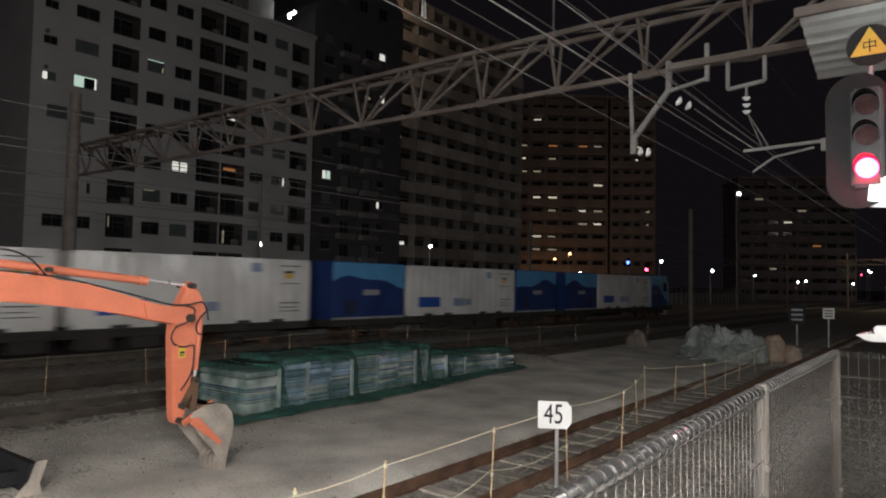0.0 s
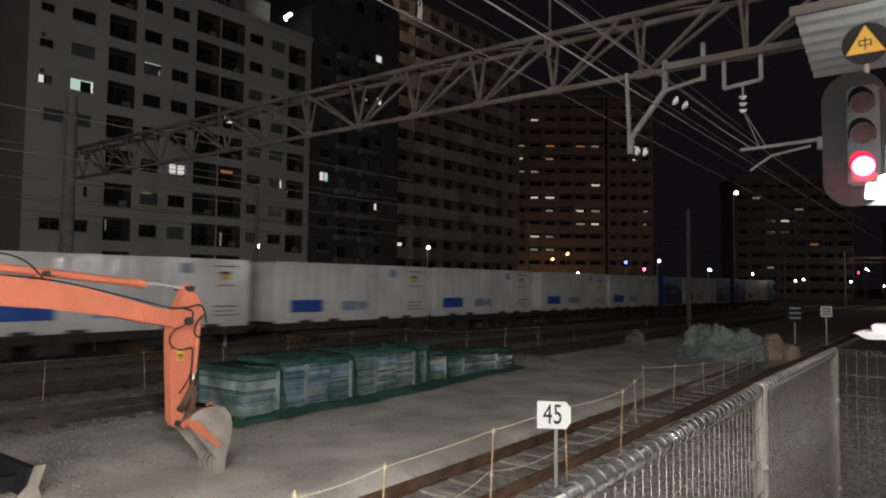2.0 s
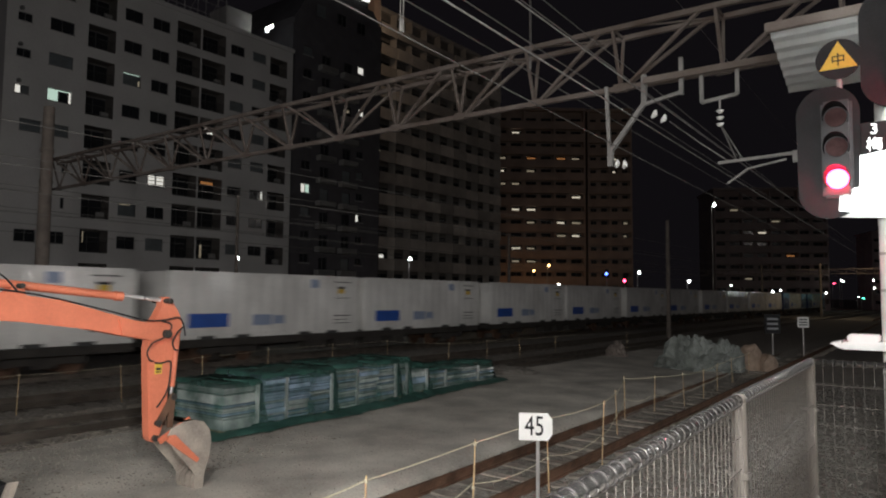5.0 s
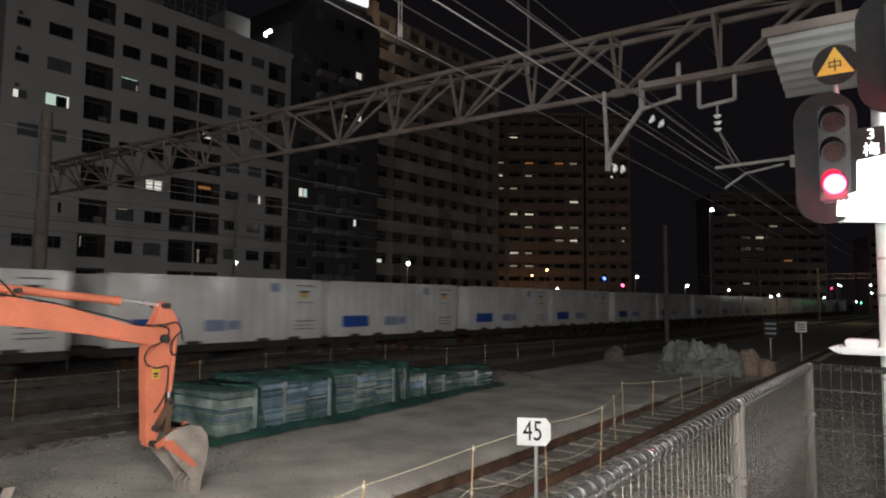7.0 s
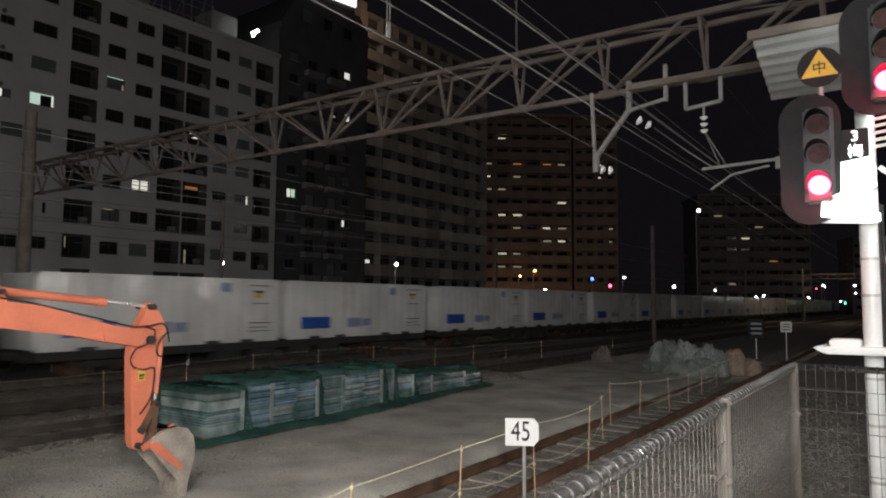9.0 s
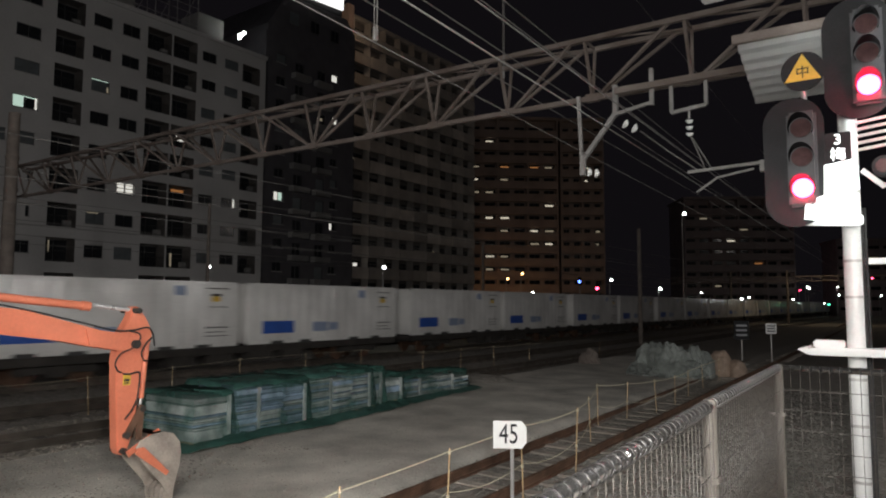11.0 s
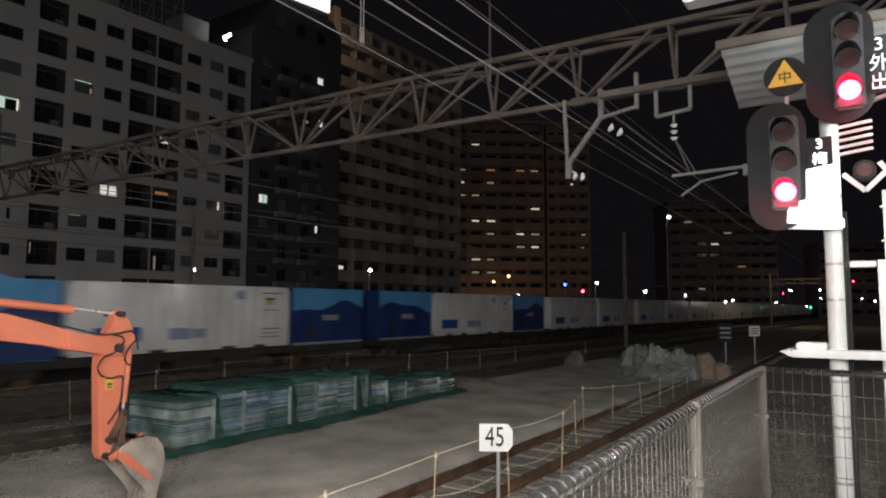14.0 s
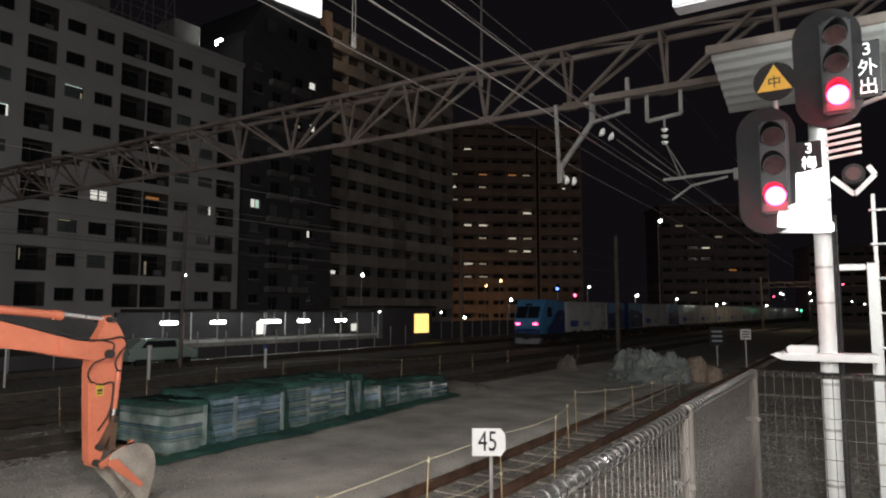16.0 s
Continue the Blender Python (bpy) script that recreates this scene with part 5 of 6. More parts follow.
def bracket_set():
    e = empty("wire_bracket", pose(0.11, 0, -0.08), "grey steel hangers and insulators under the gantry", "bracket")
    Y = 12.55
    for a, b, w in (((-5.18, Y, 6.85), (-5.12, Y, 5.5), 0.06), ((-4.42, Y, 6.95), (-4.42, Y, 6.35), 0.09), ((-4.42, Y, 6.4), (-5.1, Y, 5.55), 0.08), ((-5.1, Y, 5.6), (-5.1, Y, 5.25), 0.1),
                    ((-4.42, Y, 6.38), (-3.72, Y, 6.5), 0.06), ((-3.72, Y, 6.45), (-3.72, Y, 7.15), 0.07), ((-3.36, Y, 6.85), (-3.36, Y, 6.24), 0.06), ((-3.36, Y, 6.24), (-2.75, Y, 6.3), 0.06), ((-2.75, Y, 6.3), (-2.75, Y, 6.9), 0.06),
                    ((-3.05, Y, 6.27), (-3.05, Y, 6.08), 0.03), ((-3.1, Y, 5.1), (-1.4, Y, 5.16), 0.05), ((-1.85, Y, 5.18), (-1.85, Y, 4.98), 0.1), ((-2.0, Y, 5.05), (-2.6, Y, 4.95), 0.035), ((-2.6, Y, 4.95), (-2.95, Y, 4.72), 0.035)):
        bm = B()
        bar(bm, a, b, w)
        part("hanger_bar", bm, BRACKET, e)
    insulator(e, (-5.02, Y, 5.3), (-4.72, Y, 5.24), 0.09, 2)
    insulator(e, (-4.3, Y, 6.2), (-3.95, Y, 5.98), 0.09, 2)
    insulator(e, (-3.05, Y, 6.08), (-3.05, Y, 5.72), 0.07, 3)
    bm = B()
    path_tube(bm, [(-3.95, Y, 5.98), (-3.4, Y, 5.5), (-2.9, Y, 5.1)], 0.012, 5)
    path_tube(bm, [(-3.05, Y, 5.8), (-2.8, Y, 5.15)], 0.012, 5)
    path_tube(bm, [(-3.05, Y, 5.8), (-2.7, Y, 5.15)], 0.012, 5)
    part("stay_wire", bm, WIRE, e)
    bm = B()
    box(bm, (-4.4, 12.4, 6.74), (-1.6, 12.5, 6.86), 0.01)
    part("cross_tube", bm, GANTRY, e)
    return e


bracket_set()


def canopy():
    e = empty("corrugated_canopy", pose(0, 0, 0), "pale corrugated sheet roof seen from below", "roof")
    bm = B()
    prof = [(9.3 + 0.11 * k, 6.05 + (0.05 if k % 4 in (1, 2) else 0.0)) for k in range(30)]
    vs = [(bm.verts.new((-1.57 - 0.075 * (y - 9.3), y, z)), bm.verts.new((3.0, y, z + 0.02))) for y, z in prof]
    for a, b in zip(vs, vs[1:]):
        bm.faces.new((a[0], a[1], b[1], b[0]))
    bmesh.ops.solidify(bm, geom=list(bm.faces), thickness=0.02)
    part("sheet", bm, WHITEWALL, e)
    bm = B()
    box(bm, (-1.6, 9.2, 6.0), (3.0, 9.28, 6.12), 0.01)
    part("fascia", bm, GANTRY, e)
    bm = B()
    box(bm, (2.0, 10.6, -0.2), (2.15, 10.75, 6.03))
    part("column", bm, GALV, e)
    return e


canopy()


# ---- signals ----
def oval(bm, cx, cz, w, h, y, depth, n=32):
    """A backboard with round ends, facing -y."""
    r = w / 2
    pts = []
    for k in range(n):
        a = math.tau * k / n
        pts.append((cx + r * math.cos(a), cz + r * math.sin(a) + (h / 2 - r) * (1 if math.sin(a) >= 0 else -1)))
    prism(bm, pts, depth, Matrix(((1, 0, 0, 0), (0, 0, 1, y), (0, 1, 0, 0), (0, 0, 0, 1))))


def lens_unit(parent, x, y, z, lit):
    bm = B()
    tube(bm, (x, y, z), (x, y - 0.03, z), 0.105, 24)
    part("lens", bm, REDLENS if lit else DARKLENS, parent, "glowing red signal lens" if lit else "dark unlit signal lens")
    bm = B()
    n = 18
    vs = []
    for k in range(n + 1):
        a = math.radians(-35 + 250 * k / n)
        c, s = math.cos(a), math.sin(a)
        vs.append((bm.verts.new((x + 0.125 * c, y, z + 0.125 * s)), bm.verts.new((x + 0.125 * c, y - 0.1 - 0.16 * max(0, s), z + 0.125 * s))))
    for a, b in zip(vs, vs[1:]):
        bm.faces.new((a[0], a[1], b[1], b[0])).smooth = True
    bmesh.ops.solidify(bm, geom=list(bm.faces), thickness=0.006)
    part("visor", bm, BLACK, parent)


DARKLENS = material("unlit_lens_glass", (0.09, 0.05, 0.05), 0.12, 0, 0.2, 8, 40, 0.0)
# emission that draws the blown-out glare below the route plate
GLOWPLATE = glow("route_plate_glare", (0.92, 1.0, 0.97), 3.5)
GLOWTEXT = glow("lit_route_lettering", (0.95, 1.0, 0.98), 3)
RETRO = material("white_reflective_sheet", (0.86, 0.87, 0.86), 0.5, 0, 0.04, 5, 40, 0.02)
POLEPAINT = material("white_painted_pole", (0.8, 0.81, 0.8), 0.45, 0.0, 0.08, 4, 40, 0.05)


def signal_head(cx, cz, w, h, zs, lit, y, label):
    e = empty("railway_signal", pose(0, 0, 0), label, "railway signal", "signals on the mast")
    bm = B()
    oval(bm, cx, cz, w, h, y, 0.03)
    part("backboard", bm, BLACK, e)
    lx = cx + 0.09
    bm = B()
    box(bm, (lx - 0.15, y - 0.08, min(zs) - 0.2), (lx + 0.15, y, max(zs) + 0.2), 0.03)
    part("lamp_housing", bm, LAMPBODY, e)
    for k, z in enumerate(zs):
        lens_unit(e, lx, y - 0.08, z, k == lit)
        if k == lit:
            lamp("red_lens_glow", "POINT", (lx, y - 0.33, z - 0.02), (0, 0, 0), 13, (1.0, 0.03, 0.08), 0.08)
    bm = B()
    bar(bm, (lx, y + 0.03, cz), (-0.34, 8.8, cz), 0.06)
    part("mount_arm", bm, GALV, e)
    return e


SY = 8.5
signal_head(-0.86, 4.24, 0.62, 1.48, (3.92, 4.27, 4.6), 0, SY, "oval three-lens railway signal with red lens lit")
signal_head(-0.2, 5.33, 0.68, 1.36, (4.98, 5.33, 5.65), 0, SY, "oval three-lens railway signal with red lens lit")


def route_plate(x0, x1, z0, z1, y, chars, bright, label):
    e = empty("route_plate", pose(0, 0, 0), label, "sign", "route plates on the mast")
    bm = B()
    box(bm, (x0, y, z0), (x1, y + 0.04, z1), 0.008)
    part("plate", bm, BLACK, e)
    n = len(chars)
    h = (z1 - z0) / n
    for k, ch in enumerate(chars):
        words(ch, h * 0.92, Matrix(((1, 0, 0, (x0 + x1) / 2), (0, 0, -1, y - 0.006), (0, 1, 0, z1 - (k + 0.5) * h), (0, 0, 0, 1))), GLOWTEXT if bright else RETRO, e, "character")
    if bright:
        bm = B()
        # glowing piece cut to the outline of the glare over the lower plate
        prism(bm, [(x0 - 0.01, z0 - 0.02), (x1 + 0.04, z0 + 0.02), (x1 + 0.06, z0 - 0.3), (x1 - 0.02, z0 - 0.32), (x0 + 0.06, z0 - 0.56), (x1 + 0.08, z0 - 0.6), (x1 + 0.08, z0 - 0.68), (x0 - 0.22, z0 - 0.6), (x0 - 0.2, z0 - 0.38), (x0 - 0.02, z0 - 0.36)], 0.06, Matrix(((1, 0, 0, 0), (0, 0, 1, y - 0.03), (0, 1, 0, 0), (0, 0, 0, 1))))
        part("glowing_panel", bm, GLOWPLATE, e, "glowing white shape of the glare under the plate")
        bm = B()
        prism(bm, [(x0 - 0.3, z0 - 0.66), (x1 + 0.06, z0 - 0.7), (x1 + 0.06, z0 - 0.35)], 0.03, Matrix(((1, 0, 0, 0), (0, 0, 1, y + 0.06), (0, 1, 0, 0), (0, 0, 0, 1))))
        part("bracket_plate", bm, RETRO, e)
    return e


route_plate(-0.55, -0.3, 4.18, 4.52, SY - 0.02, "3梅", True, "black plate with white characters over a patch of glare")
route_plate(0.05, 0.3, 4.93, 5.56, SY - 0.02, "3外出", False, "black plate with white characters 3外出")


def caution_sign():
    e = empty("caution_sign", pose(-0.74, SY + 0.02, 5.28), "dark round plate with yellow triangle and a character", "sign")
    bm = B()
    tube(bm, (0, 0.02, 0), (0, 0, 0), 0.225, 40)
    part("disc", bm, BLACK, e)
    bm = B()
    prism(bm, [(0.0, 0.2), (0.185, -0.11), (-0.185, -0.11)], 0.006, Matrix(((1, 0, 0, 0), (0, 0, 1, -0.008), (0, 1, 0, 0), (0, 0, 0, 1))))
    part("triangle", bm, YELLOWMARK, e, "yellow triangle")
    words("中", 0.15, Matrix(((1, 0, 0, 0), (0, 0, -1, -0.012), (0, 1, 0, -0.02), (0, 0, 0, 1))), BLACK, e, "character", 0.002)
    bm = B()
    tube(bm, (0, 0.05, -0.35), (0, 0.05, 0.0), 0.03, 10)
    part("stem", bm, GALV, e)
    return e


caution_sign()


def signal_mast():
    e = empty("signal_mast", pose(-0.34, 8.8, -0.2), "white round signal mast, glaring under its lamp", "mast")
    bm = B()
    tube(bm, (0, 0, 0), (0, 0, 5.9), 0.095, 28)
    part("pole", bm, POLEPAINT, e)
    bm = B()
    tube(bm, (0, 0, 0), (0, 0, 0.35), 0.2, 24, 0.17)
    part("footing", bm, CONCRETE, e)
    bm = B()
    box(bm, (-0.45, -0.35, 2.28), (0.47, 0.1, 2.36), 0.015)
    box(bm, (-0.4, -0.3, 2.36), (-0.1, 0.05, 2.44), 0.015)
    prism(bm, [(-0.45, 2.28), (-0.56, 2.34), (-0.45, 2.37)], 0.4, Matrix(((1, 0, 0, 0), (0, 0, 1, -0.33), (0, 1, 0, 0), (0, 0, 0, 1))))
    part("service_step", bm, POLEPAINT, e)
    for z in (0.9, 1.5, 2.0, 2.9, 3.3):
        bm = B()
        tube(bm, (0, 0, z), (0, 0, z + 0.03), 0.101, 24)
        part("strap", bm, GALV, e)
    for dx in (0.1, 0.13):
        bm = B()
        tube(bm, (dx, -0.04, 0.1), (dx, -0.04, 3.9), 0.014, 8)
        part("cable", bm, RUBBER, e)
    # small shunting lamp in a diamond of white beads
    bm = B()
    tube(bm, (0.33, -0.35, 4.3), (0.33, -0.22, 4.3), 0.11, 24)
    part("marker_lamp", bm, BLACK, e)
    bm = B()
    tube(bm, (0.33, -0.365, 4.3), (0.33, -0.35, 4.3), 0.075, 20)
    part("marker_lens", bm, DARKLENS, e)
    bm = B()
    for a, b in (((0.13, 4.28), (0.33, 4.08)), ((0.33, 4.08), (0.53, 4.28)), ((0.53, 4.28), (0.47, 4.38))):
        bar(bm, (a[0], -0.3, a[1]), (b[0], -0.3, b[1]), 0.03, 0.05)
    part("diamond_edge", bm, RETRO, e)
    bm = B()
    for k in range(5):
        bar(bm, (0.08, -0.3 - 0.02 * k, 4.5 + 0.07 * k), (0.42, -0.3 - 0.02 * k, 4.54 + 0.07 * k), 0.02, 0.03)
    part("rung", bm, RETRO, e)
    bm = B()
    bar(bm, (0.0, 0, 5.0), (1.3, -0.45, 5.28), 0.04)
    part("lamp_arm", bm, GALV, e)
    bm = B()
    box(bm, (1.16, -0.62, 5.27), (1.42, -0.38, 5.34), 0.02)
    part("lamp_shade", bm, GALV, e)
    return e


signal_mast()

# ladder frame beside the mast
lf = empty("ladder", pose(0.12, 9.3, -0.2), "pale steel ladder behind the signal mast", "ladder")
for dx, w, top, mat in ((0.0, 0.1, 3.38, POLEPAINT), (0.24, 0.045, 4.2, GALV), (0.05, 0.04, 4.2, GALV)):
    bm = B()
    bar(bm, (dx, 0.0 if w > 0.05 else 0.08, 0.1), (dx, 0.0 if w > 0.05 else 0.08, top), w)
    part("stile", bm, mat, lf)
bm = B()
box(bm, (-0.4, -0.05, 3.3), (-0.06, 0.05, 3.37), 0.01)
part("arm", bm, POLEPAINT, lf)
for k in range(9):
    bm = B()
    tube(bm, (0, 0, 0.8 + 0.4 * k), (0.24, 0, 0.8 + 0.4 * k), 0.014, 8)
    part("rung", bm, POLEPAINT, lf)


# ---- far platform with lit lamps ----
def far_platform():
    base = along(-36.0, 20.0, -0.17)
    e = empty("far_platform", base, "far station platform with pale edge and roof under white lamps", "platform")
    bm = B()
    box(bm, (-5, 5, 0), (0, 25.5, 0.95), 0.02)
    part("platform_slab", bm, CONCRETE, e)
    bm = B()
    box(bm, (-0.1, 5, 0.85), (0.03, 25.5, 1.03), 0.01)
    part("pale_edge", bm, SIGNWHITE, e)
    bm = B()
    box(bm, (-4.5, 5.5, 2.75), (0.2, 25.3, 2.95), 0.03)
    part("roof", bm, TRAINDARK, e)
    bm = B()
    box(bm, (-4.6, 5.2, 0.95), (-4.4, 25.4, 2.75))
    part("rear_wall", bm, DARKWALL, e)
    for k in range(11):
        bm = B()
        y = 5.7 + k * 1.95
        tube(bm, (-0.3, y, 0.95), (-0.3, y, 2.75), 0.05, 10)
        part("column", bm, GALV, e)
    for y in (6.5, 10.1, 14.2, 14.9, 17.8, 21.9):
        bm = B()
        box(bm, (-1.0, y - 0.55, 2.0), (-0.7, y + 0.55, 2.22), 0.05)
        part("lamp_tube", bm, LAMPWHITE, e, "white lit platform lamp")
        bm = B()
        bar(bm, (-0.85, y, 2.2), (-0.85, y, 2.75), 0.04)
        part("lamp_stem", bm, GALV, e)
    for y, h in ((14.5, 0.9), (24.6, 0.6)):
        bm = B()
        box(bm, (-1.8, y - 0.4, 1.2), (-1.7, y + 0.4, 1.2 + h), 0.02)
        part("glowing_panel", bm, LIT, e, "white lit advertising panel")
    return e


far_platform()


def hut():
    e = empty("signal_hut", along(-35.5, 49.0, -0.17), "dark trackside hut with a yellow-lit window", "hut")
    bm = B()
    box(bm, (-4, -3.5, 0), (0, 3.8, 3.1), 0.03)
    part("wall", bm, DARKWALL, e)
    bm = B()
    box(bm, (-4.3, -3.8, 3.1), (0.3, 4.1, 3.3), 0.03)
    part("roof", bm, TRAINDARK, e)
    bm = B()
    box(bm, (0.003, 1.0, 0.9), (0.03, 3.2, 2.6), 0.01)
    part("window", bm, LITYELLOW, e, "yellow-lit window")
    return e


LITYELLOW = glow("yellow_lit_window", (1.0, 0.72, 0.22), 1.3)
hut()

# parked car behind the tracks
car = empty("parked_car", along(-32.0, 22.3, -0.17), "pale green parked car behind the tracks", "car")
bm = B()
prism(bm, [(-1.9, 0.35), (2.0, 0.35), (2.05, 0.8), (1.4, 0.95), (0.8, 1.4), (-1.2, 1.42), (-1.8, 1.0), (-1.95, 0.8)], 1.5, arm_matrix(-0.75))
bmesh.ops.bevel(bm, geom=list(bm.edges), offset=0.08, segments=2, affect="EDGES", clamp_overlap=True)
part("body", bm, CARPAINT, car)
bm = B()
prism(bm, [(0.7, 0.98), (0.6, 1.33), (-1.0, 1.33), (-1.3, 0.98)], 0.02, arm_matrix(0.745))
part("side_window", bm, GLASSDARK, car)
for y in (-1.25, 1.3):
    for x in (-0.62, 0.62):
        bm = B()
        tube(bm, (x - 0.1, y, 0.31), (x + 0.1, y, 0.31), 0.31, 18)
        part("wheel", bm, RUBBER, car)


# low wall and blue sheeting behind the tracks
def low_fence(x0, y0, y1, h, mat, label):
    e = empty("line_fence", pose(0, 0, -0.17), label, "fence", "fences along the far side")
    n = int((y1 - y0) / 2)
    for k in range(n):
        m = along(x0, y0 + 2 * k)
        bm = B()
        box(bm, (-0.03, 0.02, 0.1), (0.03, 1.98, h), 0.01)
        bm.transform(m)
        part("panel", bm, mat, e)
        bm = B()
        tube(bm, m @ Vector((0.08, 0, 0)), m @ Vector((0.08, 0, h + 0.9)), 0.035, 8)
        part("post", bm, GALV, e)
    return e


low_fence(-33.6, 4.0, 48, 0.75, DARKWALL, "low dark barrier with pale posts behind the tracks")
low_fence(-38.0, 54.0, 150, 1.8, DARKWALL, "dark line-side fence beyond the hut")


# ---- lamps on poles ----
def pole_lamp(x, y, h, mat, size, label, arm=0.0):
    e = empty("street_lamp", pose(x, y, -0.17), label, "lamp", "lamps round the yard")
    bm = B()
    tube(bm, (0, 0, 0), (0, 0, h), 0.07, 10, 0.045)
    part("pole", bm, GALV, e)
    bm = B()
    bar(bm, (0, 0, h - 0.1), (0.35 + arm, -0.3, h + 0.02), 0.05)
    part("arm", bm, GALV, e)
    bm = B()
    ball(bm, (0.4 + arm, -0.35, h), size, 12, 8)
    part("globe", bm, mat, e, smooth=True)
    return e


for x, y, h, mat, r, lab in ((-38.5, 29.4, 5.24, LAMPWHITE, 0.2, "white lamp on a pole before the white block"), (-38.0, 47.8, 6.06, LAMPWHITE, 0.23, "white lamp on a pole before the dark block"), (-33.5, 44.4, 2.78, LAMPWHITE, 0.12, "small white lamp at the platform's end"),
                             (-41.0, 66, 2.7, LAMPWHITE, 0.18, "white lamp beyond the hut"), (-40.2, 70, 2.1, LAMPWHITE, 0.22, "white lamp beyond the hut"), (-42.6, 80, 6.2, LAMPORANGE, 0.22, "orange street lamp at the tower's foot"), (-40.4, 80, 6.85, LAMPORANGE, 0.25, "orange street lamp at the tower's foot"),
                             (-37.0, 76, 4.25, LAMPWHITE, 0.24, "white lamp by the line"), (-32.6, 92, 6.25, LAMPWHITE, 0.26, "white lamp by the line"), (-29.8, 106, 5.3, LAMPWHITE, 0.32, "white lamp by the line"), (-26.9, 120, 4.9, LAMPWHITE, 0.22, "white lamp by the line"),
                             (-22.5, 92, 14.9, LAMPWHITE, 0.32, "tall white yard lamp"), (-25.7, 150, 4.1, LAMPWHITE, 0.3, "white lamp far down the line"), (-25.9, 160, 4.5, LAMPWHITE, 0.3, "white lamp far down the line"), (-18.4, 170, 4.1, LAMPWHITE, 0.28, "white lamp far down the line"), (-11.5, 170, 3.0, LAMPGREEN, 0.24, "greenish lamp far down the line"), (3.0, 170, 4.15, LAMPWHITE, 0.6, "white lamp far down the line")):
    pole_lamp(x - 0.4, y + 0.35, h, mat, r * 0.72, lab)


for k in range(26):
    rnd = random.Random(100 + k)
    pole_lamp(-46 + k * 2.1 + rnd.uniform(-0.8, 0.8), 190 + rnd.uniform(-12, 30), rnd.uniform(2.5, 9.5), (LAMPWHITE, LAMPWHITE, LAMPORANGE, LAMPWHITE, LAMPBLUE, TAILRED)[rnd.randrange(6)], rnd.uniform(0.1, 0.24), "small distant street light down the line")


def line_signal(x, y, h, mat, label):
    e = empty("line_signal", pose(x, y, -0.17), label, "railway signal", "small signals along the line")
    bm = B()
    tube(bm, (0, 0, 0), (0, 0, h), 0.07, 10)
    part("post", bm, GALV, e)
    bm = B()
    box(bm, (-0.25, -0.1, h - 0.5), (0.25, 0.1, h + 0.6), 0.04)
    part("head", bm, BLACK, e)
    bm = B()
    tube(bm, (0, -0.14, h), (0, -0.1, h), 0.2, 16)
    part("lens", bm, mat, e)
    return e


# lamps beside the line light its far stretch
for x, y, w, col in ((-15.0, 104, 8, (1.0, 0.7, 0.35)), (-14.0, 128, 22, (1.0, 0.88, 0.5)), (-13.0, 155, 26, (1.0, 0.9, 0.55)), (-11.0, 190, 26, (0.75, 1.0, 0.85))):
    lamp("line_lamp_glow", "POINT", (x, y, 4.8), (0, 0, 0), w, col, 0.3)
line_signal(-32.4, 86, 4.94, TAILRED, "small line signal showing red")
line_signal(-34.07, 84, 5.8, LAMPBLUE, "small blue lamp on a post")

# warm street lighting at the foot of the tower
for x, y in ((-61, 122), (-67, 117.5)):
    lamp("tower_foot_glow", "POINT", (x, y, 3.0), (0, 0, 0), 130, (1.0, 0.5, 0.18), 0.3)
# yard lamp by the further gantry
lamp("far_yard_glow", "POINT", (-8.5, 112.0, 8.6), (0, 0, 0), 420, (1.0, 0.78, 0.5), 0.3)
# platform lamps cast their light
for y in (24, 29, 34, 41):
    m = along(-35.3, y, 2.0).translation
    lamp("far_platform_glow", "POINT", tuple(m), (0, 0, 0), 14, (0.92, 1.0, 0.97), 0.2)
# roof sign that lights the dark block's crown
m = house_pose(-57.2, 48.9)
e = empty("roof_sign", m @ pose(9.2, 3.0, 0), "glaring white roof sign seen from below", "sign")
bm = B()
prism(bm, [(-6.6, 37.9), (2.0, 38.6), (2.0, 43.5), (-6.6, 43.5)], 0.3, Matrix(((1, 0, 0, 0), (0, 0, 1, -3.3), (0, 1, 0, 0), (0, 0, 0, 1))))
part("lit_face", bm, LITSIGN, e)
bm = B()
box(bm, (-6.7, -2.9, 37.5), (2.1, -2.6, 43.6))
part("frame", bm, BLACK, e)
lamp("roof_sign_glow", "POINT", (-57.8, 66.3, 40.5), (0, 0, 0), 420, (1.0, 0.7, 0.45), 0.3)
# work lamp on the white block's roof
bm = B()
bar(bm, (23.75, 0.5, 30.15), (24.5, 0.5, 30.75), 0.2, 0.3)
ball(bm, (23.85, 0.5, 30.0), 0.17, 10, 7)
ob = link("roof_work_lamp", bm, LAMPWHITE)
ob.matrix_basis = house_pose(-56.09, 20.9)
tagged(ob, "bright white work lamp beside a roof hut", "lamp")

# scaffold on the white block's roof
sc = empty("scaffold", house_pose(-56.09, 20.9), "dark tube scaffold on the white block's roof", "scaffold")
for i in range(6):
    for y in (0.6, 2.0):
        bm = B()
        tube(bm, (8.0 + 2.2 * i, y, 27.7), (8.0 + 2.2 * i, y, 34.0), 0.04, 6)
        part("standard", bm, GALV, sc)
for z in (29.5, 31.3, 33.1):
    for y in (0.6, 2.0):
        bm = B()
        tube(bm, (7.8, y, z), (19.2, y, z), 0.035, 6)
        part("ledger", bm, GALV, sc)
for i in range(5):
    bm = B()
    tube(bm, (8.0 + 2.2 * i, 0.6, 27.9), (10.2 + 2.2 * i, 0.6, 33.1), 0.03, 6)
    part("brace", bm, GALV, sc)

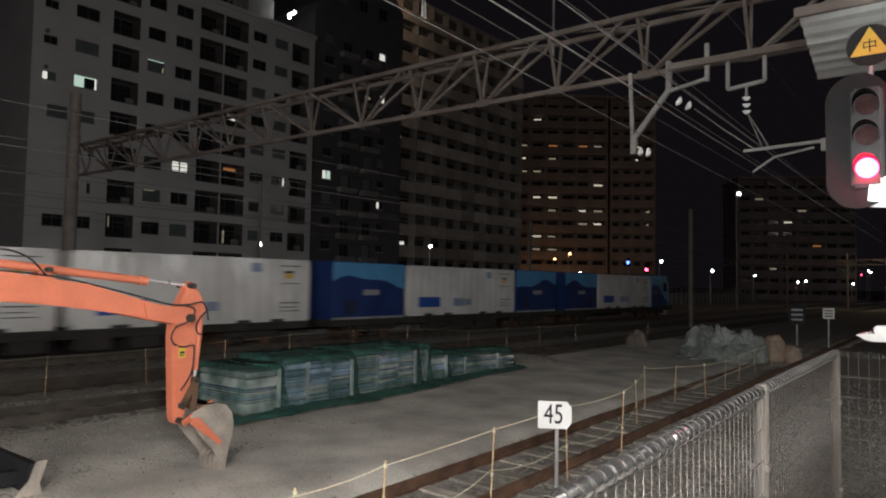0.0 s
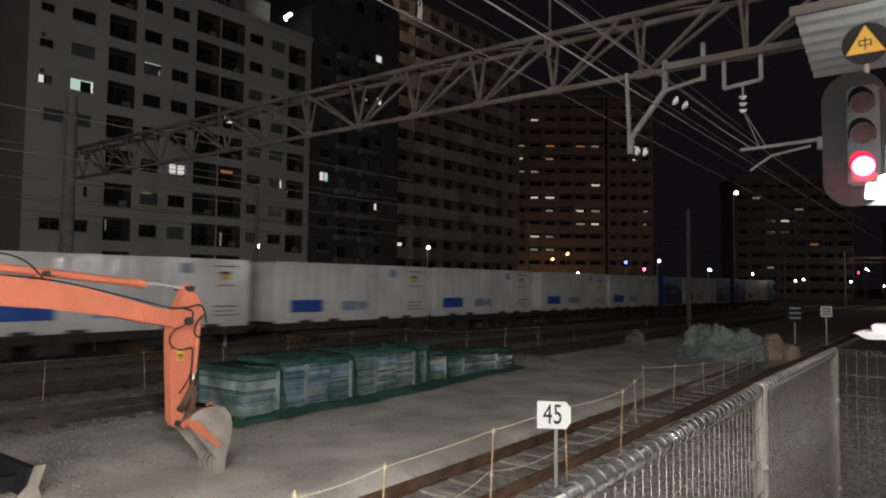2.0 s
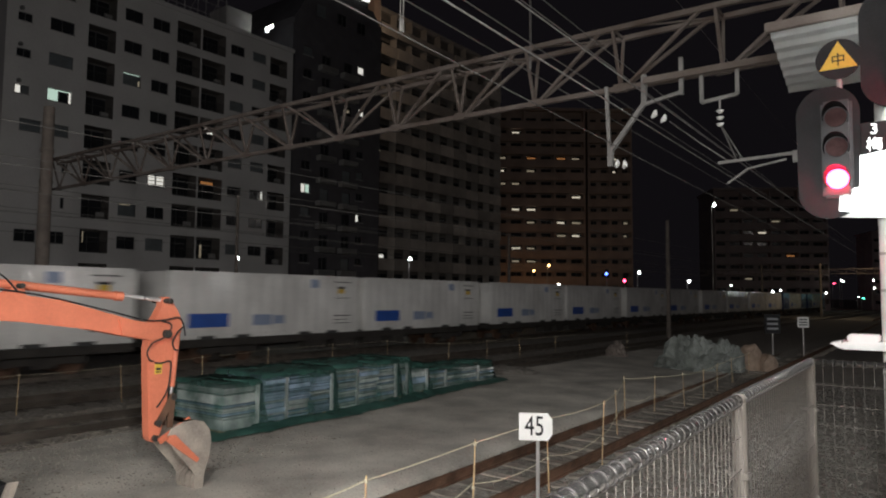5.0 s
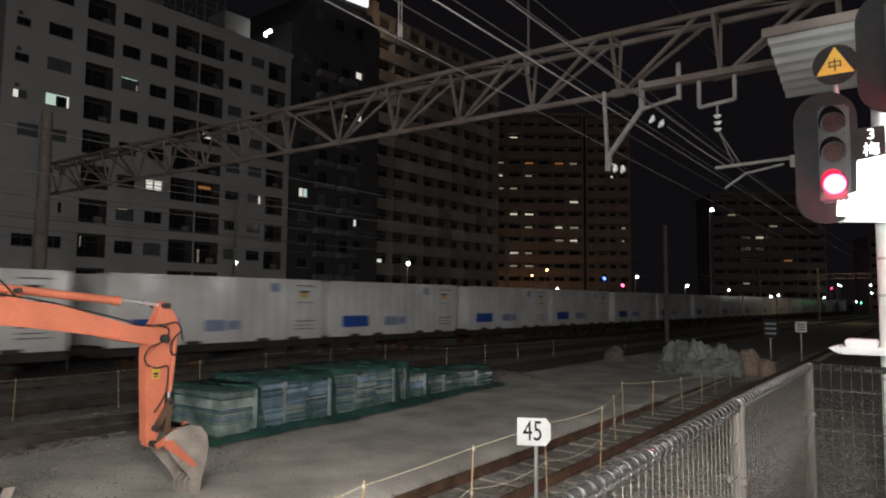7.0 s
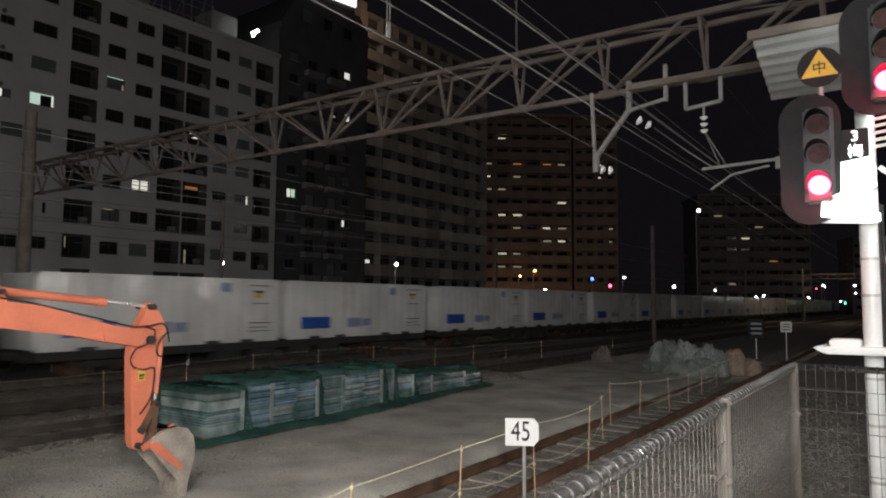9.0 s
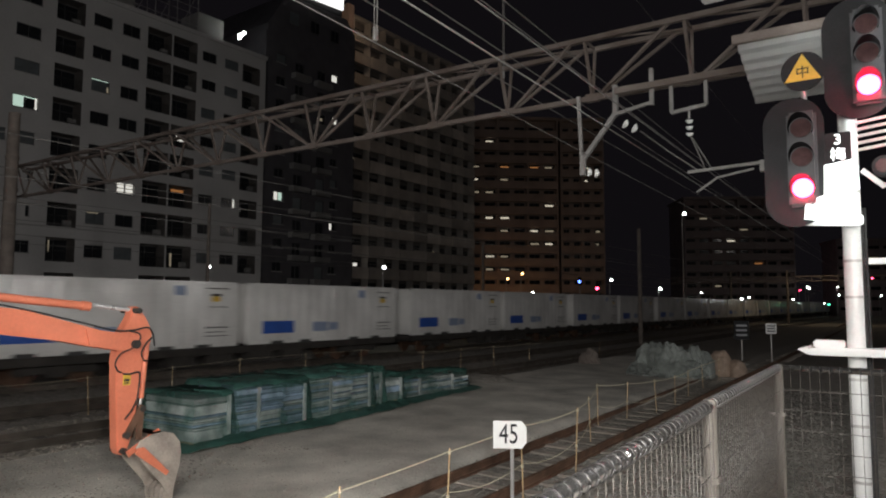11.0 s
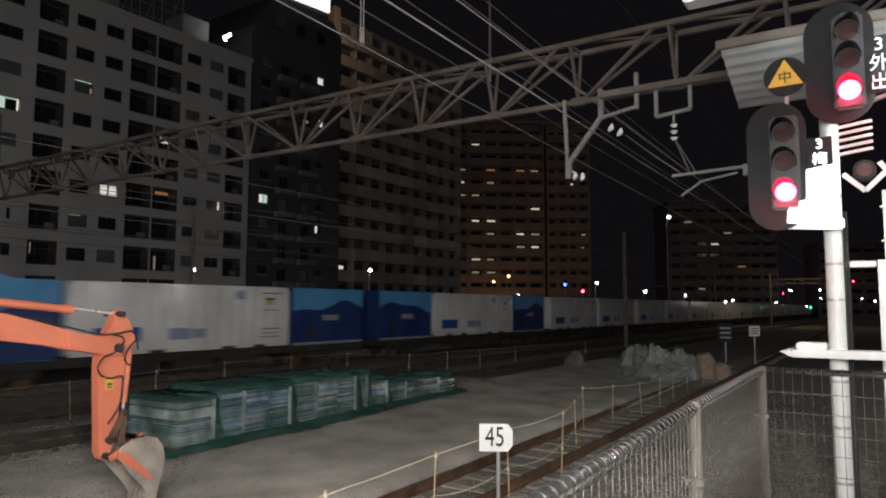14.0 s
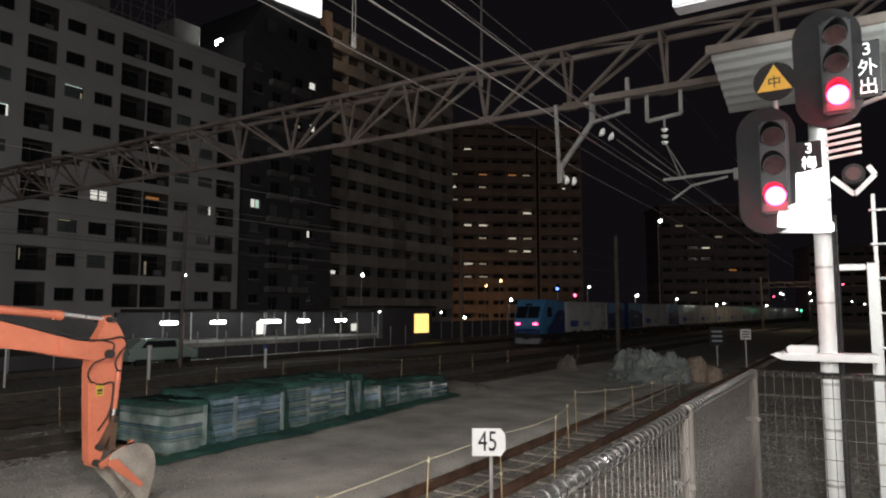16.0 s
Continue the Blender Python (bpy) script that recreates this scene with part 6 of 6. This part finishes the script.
# marker posts between the tracks
for x, y, h, cap in ((-25.3, 17.75, 1.25, SIGNWHITE), (-25.6, 24.5, 0.95, BLUELOGO), (-26.9, 12.95, 2.1, SIGNWHITE)):
    e = empty("marker_post", pose(x, y, -0.17), "short white marker post between the tracks", "post", "marker posts in the yard")
    bm = B()
    tube(bm, (0, 0, 0), (0, 0, h), 0.07 if h < 2 else 0.04, 12)
    part("pole", bm, SIGNWHITE, e)
    bm = B()
    tube(bm, (0, 0, h), (0, 0, h + 0.14), 0.1 if h < 2 else 0.05, 12)
    part("cap", bm, cap, e)

# ---- platform roof and lamps behind the viewer ----
bm = B()
box(bm, (-0.4, -40, 4.45), (6.0, 1.2, 4.6), 0.02)
tagged(link("platform_roof", bm, GALV), "grey steel roof over the platform", "roof", kind="structure")
for ty in (0.2, -2.5, -7.5, -12.5):
    e = empty("ceiling_lamp", pose(0.4, ty, 4.3), "fluorescent tube lamp under the platform roof", "lamp", "lamps under the platform roof")
    bm = B()
    box(bm, (-0.12, -1.25, 0.02), (0.12, 1.25, 0.14), 0.02)
    part("housing", bm, SIGNWHITE, e)
e = empty("hanging_sign", pose(0, 3.45, 0), "greenish white hanging sign seen from below", "sign")
bm = B()
box(bm, (-0.74, -0.06, 4.14), (0.9, 0.06, 4.5), 0.01)
part("panel", bm, TRAINGREY, e)
bm = B()
bar(bm, (0.85, 0, 4.4), (2.95, 0, 4.4), 0.05)
part("arm", bm, GALV, e)
bm = B()
box(bm, (2.9, 3.3, 1.1), (3.1, 3.5, 4.45), 0.01)
tagged(link("roof_column", bm, GALV), "grey steel column carrying a hanging sign", "column", "columns of the platform roof")
for y in (-4, -14, -24):
    bm = B()
    box(bm, (3.0, y - 0.12, 1.1), (3.24, y + 0.12, 4.45), 0.01)
    tagged(link("roof_column", bm, GALV), "grey steel column of the platform roof", "column", "columns of the platform roof")


# ---- the neighbouring platform ----
bm = B()
box(bm, (4.0, 11, -0.3), (8.5, 60, 1.1), 0.02)
tagged(link("platform", bm, PLATFORM), "grey paved neighbouring platform", "platform", kind="structure")
bm = B()
box(bm, (4.2, 12, 4.45), (8.3, 58, 4.6), 0.02)
tagged(link("platform_roof", bm, GALV), "grey steel roof over the neighbouring platform", "roof", kind="structure")
for ty in (15, 21, 27, 33):
    e = empty("ceiling_lamp", pose(5.2, ty, 4.27), "fluorescent tube lamp under the platform roof", "lamp", "lamps under the platform roof")
    bm = B()
    box(bm, (-0.12, -1.25, 0.02), (0.12, 1.25, 0.17), 0.02)
    part("housing", bm, SIGNWHITE, e)
    bm = B()
    box(bm, (6.4, ty + 2.88, 1.1), (6.64, ty + 3.12, 4.45), 0.01)
    tagged(link("roof_column", bm, GALV), "grey steel column of the platform roof", "column", "columns of the platform roof")


# ---- loose stones ----
def stones(name, label, areas, seed, mat):
    rnd = random.Random(seed)
    verts, faces = [], []
    base = [(1, 0, 0), (-1, 0, 0), (0, 1, 0), (0, -1, 0), (0, 0, 1), (0, 0, -1)]
    tri = [(4, 0, 2), (4, 2, 1), (4, 1, 3), (4, 3, 0), (5, 2, 0), (5, 1, 2), (5, 3, 1), (5, 0, 3)]
    for x0, x1, y0, y1, n, r0, r1 in areas:
        for _ in range(n):
            u = rnd.random()
            x, y, r = rnd.uniform(x0, x1), y0 + (y1 - y0) * u * u, rnd.uniform(r0, r1)
            z = ground_height(x, y) + (0.015 if -6.1 < x < -4.55 else 0.0)
            k = len(verts)
            q = Euler((rnd.uniform(0, 6), rnd.uniform(0, 6), rnd.uniform(0, 6))).to_matrix()
            for b in base:
                p = q @ (Vector(b) * r * rnd.uniform(0.6, 1.2))
                verts.append((x + p.x, y + p.y, z + p.z * 0.55 + r * 0.12))
            faces += [(k + a, k + b, k + c) for a, b, c in tri]
    me = bpy.data.meshes.new(name)
    me.from_pydata(verts, [], faces)
    me.materials.append(mat)
    return tagged(new(name, me), label, "gravel", kind="stuff")


GRAVEL_FINE = material("fine_gravel", (0.26, 0.235, 0.2), 0.95, 0, 0.3, 2.0, 5.0, 0.0, spec=0.1)
STONE_LOOSE = material("loose_ballast_stone", (0.22, 0.21, 0.19), 0.9, 0, 0.3, 2.0, 5.0, 0.0, spec=0.2)
stones("ballast", "loose grey ballast stones along the siding and fence", [(-4.75, -0.9, 1, 26, 26000, 0.018, 0.05), (-6.1, -4.6, 2, 26, 6000, 0.01, 0.026), (-0.9, 3.5, 5.2, 16, 7000, 0.02, 0.055)], 3, STONE_LOOSE)
stones("gravel", "fine gravel scattered on packed dirt", [(-12.8, -6.1, 2, 24, 9000, 0.006, 0.017), (-16.5, -12.3, 2, 24, 14000, 0.018, 0.045), (-12.6, -8.6, 3, 9, 2600, 0.012, 0.03)], 4, GRAVEL_FINE)


def motions():
    for ob, off, z, turn in TRAIN:
        walk(ob, train_rows(off, z, turn))


motions()
